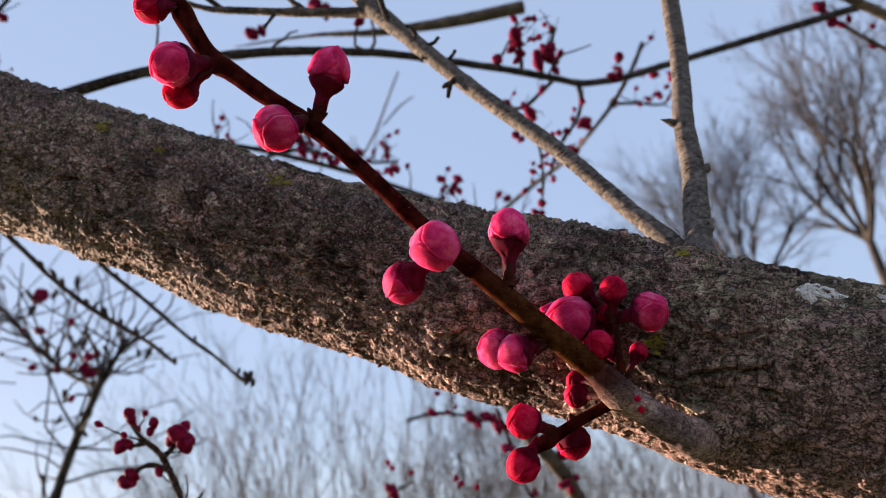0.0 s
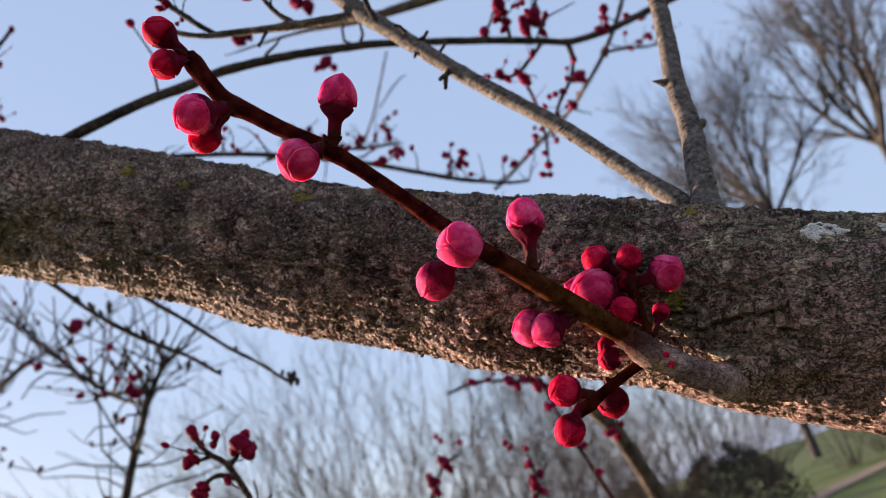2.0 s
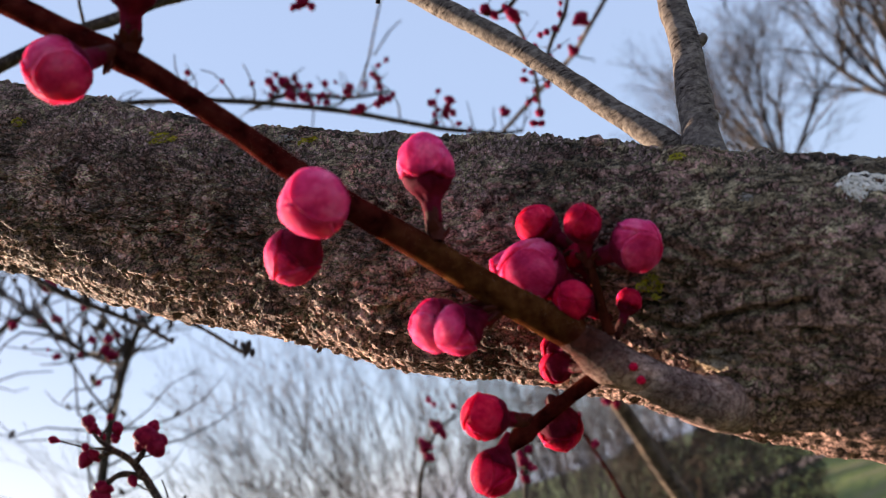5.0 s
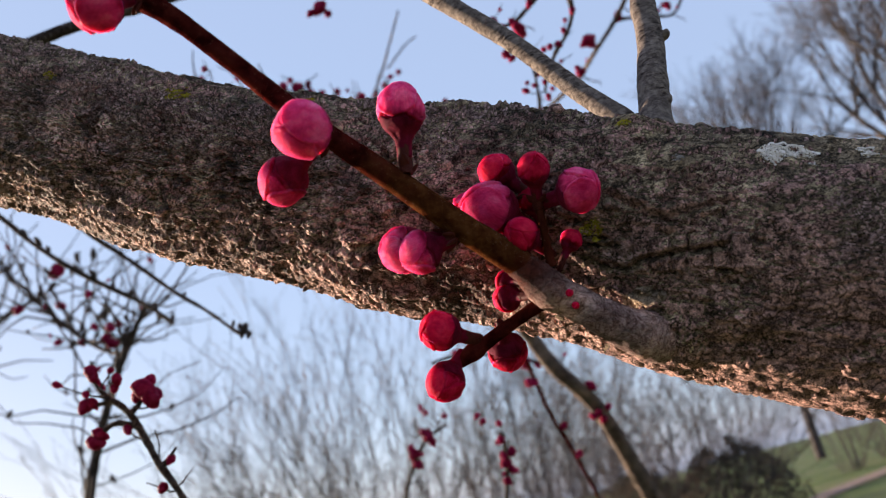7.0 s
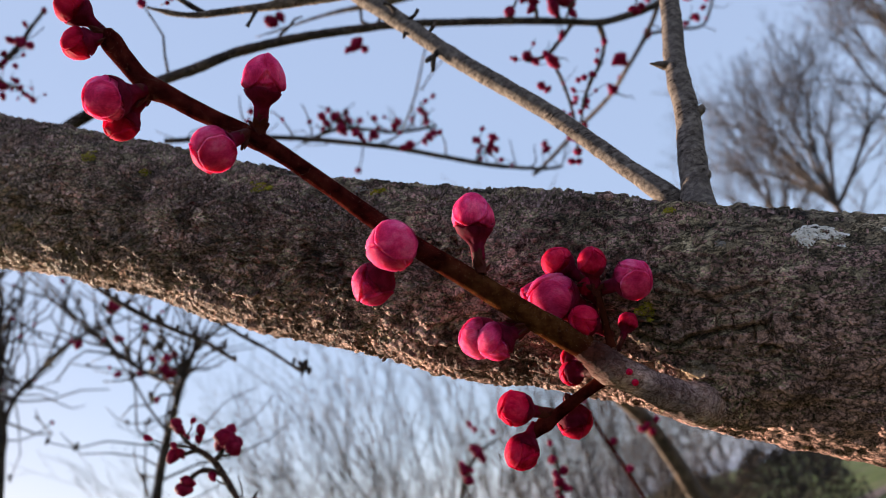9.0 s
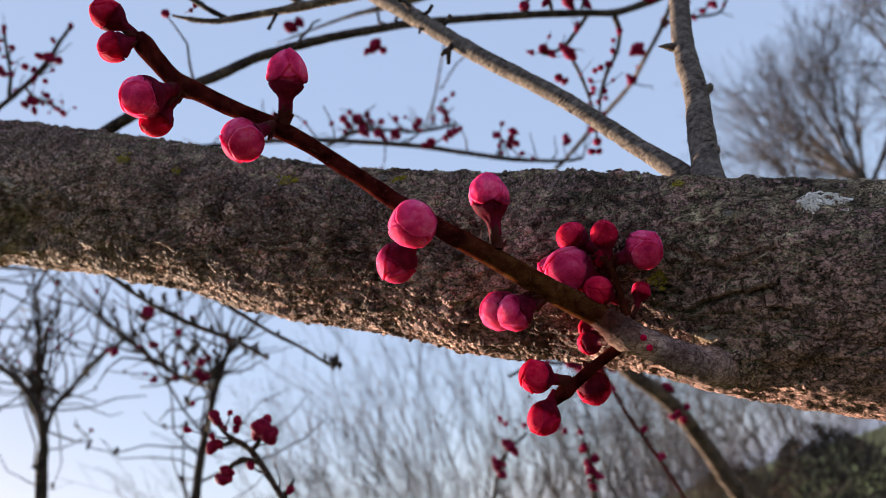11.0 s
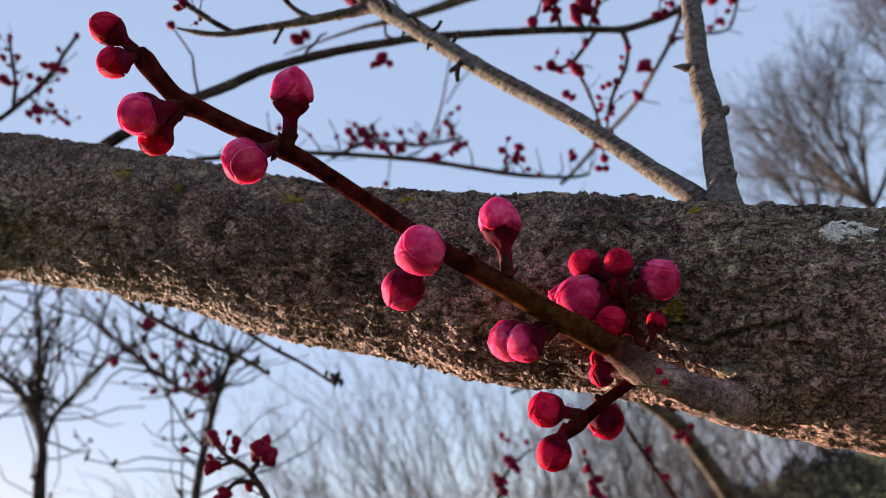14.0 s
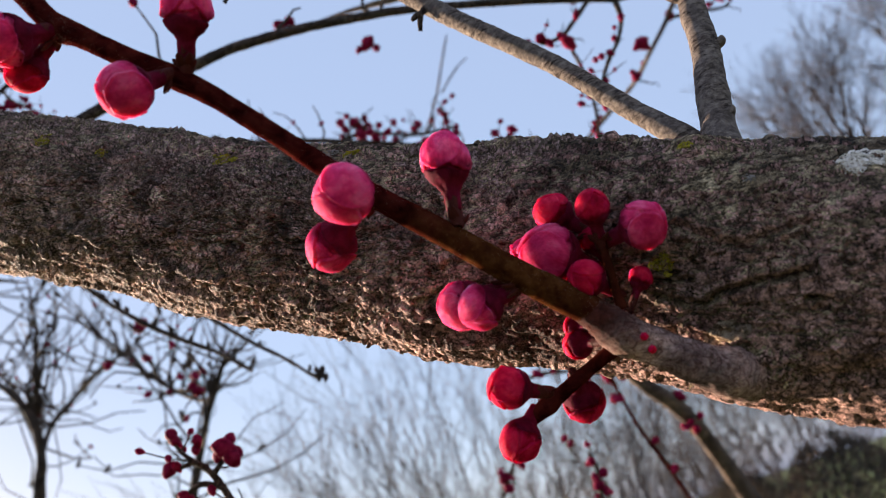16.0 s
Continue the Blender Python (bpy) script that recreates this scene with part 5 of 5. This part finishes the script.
st = rear(s1, [(-0.36436, 0.91635, 1.80377, 0.005553), (-0.36808, 0.92271, 1.78716, 0.006942), (-0.3729, 0.91966, 1.79398, 0.004859)], DARK_BRANCH, "dark upright stem", sapling, "stem", 0.001)
sprigs(st, s1[2:], 46, 0.17, 0.0018, DARK_BRANCH, 31, 28, 0.0040, 0.3, 0.35)
st = rear(s2, [(-0.42553, 0.92942, 1.89561, 0.008747), (-0.43151, 0.9306, 1.89161, 0.00656), (-0.43334, 0.94449, 1.85645, 0.005467), (-0.50826, 0.9838, 1.88012, 0.005727)], DARK_BRANCH, "thin bare side branch", sapling, "side_branch", 0.001)
sprigs(st, s2, 34, 0.15, 0.0018, DARK_BRANCH, 32, 24, 0.0040, 0.3, 0.3)


# ---- bare shrubs and trees in the distance ----
def grow(rng, p, d, length, radius, level, out, spread, lift):
    """A bare limb that forks; out takes rows of two points and two radii."""
    parts = 3 if level > 1 else 2
    for k in range(parts):
        d = (d + Vector((rng.gauss(0, 0.12), rng.gauss(0, 0.12), rng.gauss(0, 0.10) + lift))).normalized()
        q = p + d * (length / parts)
        r = radius * (1 - 0.28 * (k + 1) / parts)
        out.append((p, q, radius * (1 - 0.28 * k / parts), r, level))
        if level > 0 and (k < parts - 1 or True):
            for _ in range(1 if k < parts - 1 else 2):
                a = rng.uniform(0, 2 * math.pi)
                side = d.orthogonal().normalized()
                side.rotate(Matrix.Rotation(a, 3, d))
                w = rng.uniform(0.6, 1.15) * spread
                grow(rng, q, (d + side * w).normalized(), length * rng.uniform(0.55, 0.78), r * rng.uniform(0.5, 0.72), level - 1, out, spread, lift)
        p = q


def limbs_mesh(name, rows, mat, sides=4):
    verts, faces, n = [], [], 0
    ang = [2 * math.pi * k / sides for k in range(sides)]
    for p, q, r0, r1, _ in rows:
        d = (q - p).normalized()
        u = d.orthogonal().normalized()
        v = d.cross(u)
        ring = [u * math.cos(a) + v * math.sin(a) for a in ang]
        verts += [tuple(p + c * r0) for c in ring] + [tuple(q + c * r1) for c in ring]
        faces += [[n + k, n + (k + 1) % sides, n + sides + (k + 1) % sides, n + sides + k] for k in range(sides)]
        n += 2 * sides
    return mesh_of(name, verts, faces, mat)


def bare_tree(seed, height, fork, trunk_r, twig, label):
    """A trunk that parts at the fork into steep limbs, with a rounded crown of fine twigs."""
    rng = random.Random(seed)
    ob = thing("bare_tree", (0, 0, 0), label, "tree", "bare trees in the distance")
    trunk, rows = [], []
    p, d = Vector((0, 0, -0.1)), Vector((0, 0, 1))
    steps = 7
    for k in range(steps):
        d = (d + Vector((rng.gauss(0, 0.05), rng.gauss(0, 0.05), 0.3))).normalized()
        q = p + d * (fork + 0.1) / steps
        trunk.append((p, q, trunk_r * (1 - 0.45 * k / steps), trunk_r * (1 - 0.45 * (k + 1) / steps), 6))
        if k > 3:                                   # a lower limb on each upper stretch
            a = rng.uniform(0, 6.28)
            grow(rng, q, Vector((math.cos(a) * 0.9, math.sin(a) * 0.9, 0.75)).normalized(), (height - fork) * 0.26, trunk_r * 0.26, 4, rows, 0.55, 0.07)
        p = q
    start = rng.uniform(0, 6.28)
    for k in range(6):
        a = start + k * 2.4
        lean = (0.12, 0.35, 0.45, 0.62, 0.75, 0.95)[k]
        grow(rng, p, Vector((math.cos(a) * lean, math.sin(a) * lean, 1)).normalized(), (height - fork) * rng.uniform(0.36, 0.42) * (1 - 0.12 * lean), trunk_r * 0.40, 5 if k < 3 else 4, rows, 0.50, 0.05)
    rows = [(p, q, max(a, twig), max(b, twig), lv) for p, q, a, b, lv in rows]
    part("trunk", limbs_mesh("trunk", trunk, FAR_BARK, 10), ob)
    tagged(part("branching", limbs_mesh("branching", [r for r in rows if r[4] > 2], FAR_BARK, 6), ob, "spreading bare limbs"), kind="stuff")
    tagged(part("crown", limbs_mesh("crown", [r for r in rows if r[4] <= 2], FAR_BARK, 3), ob, "fine bare twigs"), kind="stuff")
    return ob


def wand(rng, p, d, length, radius, bend, out, level, steps=5):
    """A nearly straight shoot that arches a little; rows of two points and two radii."""
    side = Vector((rng.gauss(0, 1), rng.gauss(0, 1), 0)) * bend
    spots = []
    for k in range(steps):
        d = (d + side / steps + Vector((rng.gauss(0, 0.014), rng.gauss(0, 0.014), 0))).normalized()
        q = p + d * length / steps
        out.append((p, q, radius * (1 - 0.7 * k / steps), radius * (1 - 0.7 * (k + 1) / steps), level))
        spots.append((q, d))
        p = q
    return spots


def bare_shrub(seed, height, stems, fan, twig):
    """Long shoots fanning out from one foot, with finer ones leaving them at narrow angles."""
    rng = random.Random(seed)
    ob = thing("bare_shrub", (0, 0, 0), "leafless brown shrub with many thin upright stems", "shrub", "bare shrubs behind the tree")
    rows = []
    for _ in range(stems):
        a, lean = rng.uniform(0, 6.28), abs(rng.gauss(0, fan))
        out = Vector((math.cos(a), math.sin(a), 0))
        foot = out * rng.uniform(0.02, 0.35) - Vector((0, 0, 0.05))
        long = height * rng.uniform(0.62, 1.05)
        for q, d in wand(rng, foot, (out * lean + Vector((0, 0, 1))).normalized(), long, 0.013, 0.10, rows, 3, 7)[1:]:
            for _ in range(rng.choice((1, 1, 2))):
                w = d.orthogonal().normalized()
                w.rotate(Matrix.Rotation(rng.uniform(0, 6.28), 3, d))
                for r, e in wand(rng, q, (d + w * rng.uniform(0.3, 0.65)).normalized(), long * rng.uniform(0.16, 0.34), 0.006, 0.14, rows, 2, 4)[1:3]:
                    v = e.orthogonal().normalized()
                    v.rotate(Matrix.Rotation(rng.uniform(0, 6.28), 3, e))
                    wand(rng, r, (e + v * rng.uniform(0.3, 0.7)).normalized(), long * rng.uniform(0.07, 0.16), 0.004, 0.1, rows, 1, 2)
    rows = [(p, q, max(a, twig), max(b, twig), lv) for p, q, a, b, lv in rows]
    tagged(part("stem_growth", limbs_mesh("stem_growth", [r for r in rows if r[4] == 3], FAR_BARK, 5), ob, "many thin upright stems"), kind="stuff")
    tagged(part("fine_twig", limbs_mesh("fine_twig", [r for r in rows if r[4] < 3], FAR_BARK, 3), ob, "fine bare twigs"), kind="stuff")
    return ob


def polar(azimuth, distance, turn):
    """A pose on the ground: degrees right of straight ahead, metres from the tree's front."""
    x, y = distance * math.sin(radians(azimuth)), distance * math.cos(radians(azimuth))
    return pose(x, y, float(ground_height(x, y)), 0, 0, turn)


tall = bare_tree(3, 17.6, 9.2, 0.26, 0.0055, "tall leafless tree with a fine spreading crown")
tall.matrix_basis = polar(32.4, 30, 0)
round_tree = bare_tree(8, 17.2, 8.8, 0.22, 0.0048, "leafless tree with a rounded twiggy crown")
round_tree.matrix_basis = polar(25.0, 31, 40)
copy_thing(round_tree, polar(20.3, 50, 200) @ Matrix.Scale(1.30, 4))
copy_thing(tall, polar(40.0, 33, 130))
shrubs = [bare_shrub(s, h, n, f, 0.0038) for s, h, n, f in ((1, 5.0, 24, 0.44), (2, 4.4, 22, 0.36), (5, 3.9, 25, 0.48))]
shrubs[0].matrix_basis = polar(-5.0, 11.0, 0)
shrubs[1].matrix_basis = polar(2.5, 11.5, 0)
shrubs[2].matrix_basis = polar(-12.5, 10.5, 0)
row_rng = random.Random(12)
for k, (a, d) in enumerate(((-8.5, 13.5), (8.0, 14.5), (-1.5, 16.0), (-17.5, 15.0), (5.0, 18.0), (14.5, 17.0))):
    copy_thing(shrubs[k % 3], polar(a, d, row_rng.uniform(0, 360)))
for k in range(4):                  # a far thicket closes the view under the limb
    copy_thing(shrubs[k % 3], polar(4.0 + 3.2 * k, row_rng.uniform(19, 26), row_rng.uniform(0, 360)) @ Matrix.Diagonal((1.5, 1.5, 0.95, 1)))
for k in range(9):
    copy_thing(shrubs[k % 3], polar(18 + 26 * k / 8 + row_rng.uniform(-1, 1), row_rng.uniform(28, 38), row_rng.uniform(0, 360)))


def leafy_bush():
    rng = random.Random(6)
    ob = thing("evergreen_bush", (0, 0, 0), "low dense dark evergreen bush with brown tips", "bush")
    rows = []
    for _ in range(14):
        a, lean = rng.uniform(0, 6.28), abs(rng.gauss(0, 0.6))
        grow(rng, Vector((0, 0, -0.05)), Vector((math.cos(a) * lean, math.sin(a) * lean, 1)).normalized(), 0.55, 0.015, 2, rows, 0.6, 0.02)
    tagged(part("stem_growth", limbs_mesh("stem_growth", rows, DARK_BRANCH, 4), ob, "dark inner stems"), kind="stuff")
    verts, faces = [], []
    for k in range(9000):
        a, h = rng.uniform(0, 6.28), rng.random()
        reach = 0.75 * math.sqrt(max(0.02, 1 - (h * 2 - 0.85) ** 2 / 1.4)) * (1 + 0.22 * noise.noise((math.cos(a) * 2, math.sin(a) * 2, h * 4)))
        r = reach * rng.uniform(0.55, 1.02)
        c = Vector((math.cos(a) * r, math.sin(a) * r, 0.05 + h * 1.55 * (1 + 0.15 * noise.noise((a, r, 3)))))
        u = Vector((rng.gauss(0, 1), rng.gauss(0, 1), rng.gauss(0, 1))).normalized()
        v = u.orthogonal().normalized()
        s = rng.uniform(0.015, 0.035)
        i = len(verts)
        verts += [tuple(c - u * s), tuple(c + v * s * 0.45), tuple(c + u * s * 1.2), tuple(c - v * s * 0.45)]
        faces.append([i, i + 1, i + 2, i + 3])
    tagged(part("foliage", mesh_of("foliage", verts, faces, LEAF, False), ob, "dense dark leaves"), kind="stuff")
    return ob


bush = leafy_bush()
bush.matrix_basis = polar(14.6, 9.0, 0)
copy_thing(bush, polar(9.0, 13.5, 70))

# a strip of bare earth across the grass
track = [(3.6, 17.4), (5.2, 18.8), (7.04, 20.4), (9.52, 22.4), (13.5, 25.0)]


def build_path(line, wide):
    pts = smooth_line([(x, y, 0, 1) for x, y in line], 10)[:, :2]
    d = np.gradient(pts, axis=0)
    n = np.stack([-d[:, 1], d[:, 0]], 1) / np.linalg.norm(d, axis=1)[:, None]
    verts = np.vstack([np.c_[pts + n * wide, ground_height((pts + n * wide)[:, 0], 0) + 0.03], np.c_[pts - n * wide, ground_height((pts - n * wide)[:, 0], 0) + 0.03]])
    k = len(pts)
    return verts, [[i, i + 1, k + i + 1, k + i] for i in range(k - 1)]


tagged(new("path", mesh_of("path", *build_path(track, 0.55), PATH)), "pinkish bare earth track across the grass", "path", kind="structure")

# ---- lichen and loose bark on the limb ----
limb_co = np.empty(len(limb.data.vertices) * 3)
limb.data.vertices.foreach_get("co", limb_co)
limb_co = limb_co.reshape(-1, 3)
limb_no = np.array([v.normal for v in limb.data.vertices])


def dome(p, n, r, h, rng):
    """A low uneven blob of crust on a surface."""
    n = Vector(n)
    u = n.orthogonal().normalized()
    v = n.cross(u)
    k = 6
    a0 = rng.uniform(0, 6.28)
    ring = [Vector(p) - n * h * 0.6 + (u * math.cos(a0 + 6.283 * i / k) + v * math.sin(a0 + 6.283 * i / k)) * r * rng.uniform(0.7, 1.3) for i in range(k)]
    mid = [Vector(p) + n * h * 0.7 + (c - Vector(p)) * 0.62 for c in ring]
    verts = [tuple(c) for c in ring + mid] + [tuple(Vector(p) + n * h)]
    faces = [[i, (i + 1) % k, k + (i + 1) % k, k + i] for i in range(k)] + [[k + i, k + (i + 1) % k, 2 * k] for i in range(k)]
    return verts, faces


def lichen(place, reach, count, size, mat, label, seed):
    rng = random.Random(seed)
    d = (limb_co - place[:3]) 
    near = np.argmin((d ** 2).sum(1))
    d = (limb_co - limb_co[near])
    ax = Vector((0.85, -0.2, -0.49))
    along = d @ np.array(ax)
    across = np.sqrt(np.maximum((d ** 2).sum(1) - along ** 2, 0))
    blot = 0.55 * octaves(limb_co * 420, 2, seed)
    pick = np.flatnonzero((along / reach) ** 2 + (across / (reach * 0.85)) ** 2 < np.clip(1 + 2 * blot, 0.05, 2))
    pile = Pile()
    for i in rng.sample(list(pick), min(count, len(pick))):
        pile.add(*dome(limb_co[i], limb_no[i], size * rng.uniform(0.5, 1.3), size * 0.45, rng))
    part("lichen", pile.mesh("lichen", mat), limb, label)


for n, (spot, reach, count) in enumerate((
        ((-0.07341, 0.19785, 1.62981), 0.0024, 26), ((-0.05792, 0.19447, 1.61934), 0.0016, 14), ((-0.02526, 0.18742, 1.60373), 0.0030, 34), ((-0.04103, 0.19088, 1.60152), 0.0014, 10),
        ((0.00332, 0.18143, 1.58964), 0.0020, 22), ((0.06102, 0.16349, 1.55376), 0.0012, 16), ((0.04866, 0.15896, 1.53483), 0.0018, 22), ((-0.12481, 0.20743, 1.65367), 0.0025, 20),
        ((-0.04902, 0.19272, 1.60903), 0.0010, 8), ((0.06286, 0.16802, 1.55504), 0.0010, 10), ((0.09132, 0.1699, 1.52626), 0.0012, 12))):
    lichen(spot, reach, int(count * 2.2), 0.00042, YELLOW, "small crust of yellow-green lichen", 60 + n)
for n, (spot, reach, count) in enumerate((((0.08473, 0.15841, 1.53979), 0.0040, 120), ((0.08835, 0.15787, 1.53905), 0.0016, 20), ((0.09657, 0.16485, 1.53002), 0.0025, 30))):
    lichen(spot, reach, int(count * 2), 0.00050, WHITE, "pale grey lichen crust", 80 + n)


GREY_SPOT = plain_noise("grey_lichen", [(0.3, (0.16, 0.13, 0.115)), (0.6, (0.40, 0.34, 0.31))], 900)
for n, (spot, reach, count) in enumerate((((0.0674, 0.1605, 1.5427), 0.0010, 14), ((0.0590, 0.1600, 1.5335), 0.0008, 8), ((0.0010, 0.1800, 1.5930), 0.0020, 30))):
    lichen(spot, reach, count, 0.00040, GREY_SPOT, "small grey lichen scab", 90 + n)


def flake_form(seed):
    """A thin curled chip of bark about one unit long."""
    rng = random.Random(seed)
    k = 8
    ring = []
    for i in range(k):
        a = 6.283 * i / k
        r = rng.uniform(0.65, 1.15)
        x, y = math.cos(a) * r * 0.5, math.sin(a) * r * 0.22
        ring.append((x, y, 0.16 * x * x * 4 + 0.12 * max(0, x) + rng.uniform(-0.02, 0.02)))
    verts = ring + [(x * 0.92, y * 0.92, z - 0.07) for x, y, z in ring] + [(0, 0, 0.02), (0, 0, -0.10)]
    faces = [[i, (i + 1) % k, 2 * k] for i in range(k)] + [[(i + 1) % k, i, k + i, k + (i + 1) % k] for i in range(k)] + [[k + (i + 1) % k, k + i, 2 * k + 1] for i in range(k)]
    return verts, faces


FLAKES = [mesh_of("bark_flake", *flake_form(k), LIT_FLAKE, False) for k in range(6)]
flake_rng = random.Random(21)
down = -limb_no[:, 2]
inside = (limb_co[:, 0] > -0.17) & (limb_co[:, 0] < 0.10) & (limb_no[:, 1] < 0.45)
under = np.flatnonzero(inside & (down > 0.45))
face = np.flatnonzero(inside & (down <= 0.45) & (down > -0.95))
for k in range(260):
    i = int(flake_rng.choice(under if k < 190 else face))
    n = Vector(limb_no[i])
    ax = (Vector((0.85, -0.2, -0.49)) + Vector((flake_rng.gauss(0, 0.3), flake_rng.gauss(0, 0.3), flake_rng.gauss(0, 0.3))))
    ax = (ax - n * ax.dot(n)).normalized() * flake_rng.choice((-1, 1))
    m = Matrix((ax, n.cross(ax), n)).transposed().to_4x4()
    long = flake_rng.uniform(0.0018, 0.0055) * (1 if k < 190 else 0.6)
    m = Matrix.Translation(Vector(limb_co[i]) + n * long * 0.03) @ m @ pose(0, 0, 0, flake_rng.gauss(0, 12), flake_rng.gauss(-8, 10), 0) @ Matrix.Diagonal((long, long, long, 1))
    part("bark_flake", flake_rng.choice(FLAKES), limb, "", m)

# pale torn bark beside the spur, a snapped twig end and dark crumbs hanging under the limb
torn_rng = random.Random(77)
pale_meshes = [mesh_of("torn_bark", *flake_form(30 + k), PALE, False) for k in range(3)]
for spot, long in (((0.057, 0.16217, 1.52283), 0.0022), ((0.04559, 0.162, 1.53073), 0.0030), ((0.04908, 0.16512, 1.51675), 0.0036), ((0.0548, 0.16487, 1.52244), 0.0018)):
    i = int(np.argmin(((limb_co - np.array(spot[:3])) ** 2).sum(1)))
    n = Vector(limb_no[i])
    ax = Vector((0.5, -0.2, 0.8))
    ax = (ax - n * ax.dot(n)).normalized()
    m = Matrix.Translation(Vector(limb_co[i]) + n * long * 0.05) @ Matrix((ax, n.cross(ax), n)).transposed().to_4x4() @ pose(0, 0, 0, torn_rng.uniform(-30, 30), torn_rng.uniform(-30, 0), torn_rng.uniform(-60, 60)) @ Matrix.Diagonal((long, long, long, 1))
    part("torn_bark", torn_rng.choice(pale_meshes), limb, "pale torn scrap of bark", m)
rear([(-0.12012, 0.1977, 1.6466, 0.0011), (-0.11447, 0.19475, 1.6407, 0.0011), (-0.11002, 0.19322, 1.63585, 0.0009), (-0.106, 0.19248, 1.63104, 0.000522)], (), PALE, parent=limb, name="broken_twig", label="pale snapped twig end", rough=0.0003)
rear([(0.0507, 0.1716, 1.563, 0.001481), (0.05159, 0.17017, 1.56404, 0.00134), (0.05296, 0.16915, 1.56414, 0.000933)], (), BARK, parent=limb, name="bark_ledge", label="raised ledge of bark", rough=0.0009)
for x, y, z in [(-0.00823, 0.19649, 1.55122), (-0.00652, 0.19741, 1.55056), (-0.00433, 0.19706, 1.54911), (-0.01036, 0.19698, 1.55367), (-8e-05, 0.19535, 1.54603), (0.01117, 0.19117, 1.53953), (-0.03593, 0.20439, 1.56853)]:
    for _ in range(3):
        s = torn_rng.uniform(0.0004, 0.0009)
        m = pose(x + torn_rng.gauss(0, 0.0007), y + torn_rng.gauss(0, 0.0004), z + torn_rng.gauss(0.0007, 0.0003), torn_rng.uniform(-50, 50), torn_rng.uniform(-50, 50), torn_rng.uniform(0, 360)) @ Matrix.Diagonal((s, s, s * 1.3, 1))
        part("bark_crumb", CRUMB, limb, "", m)
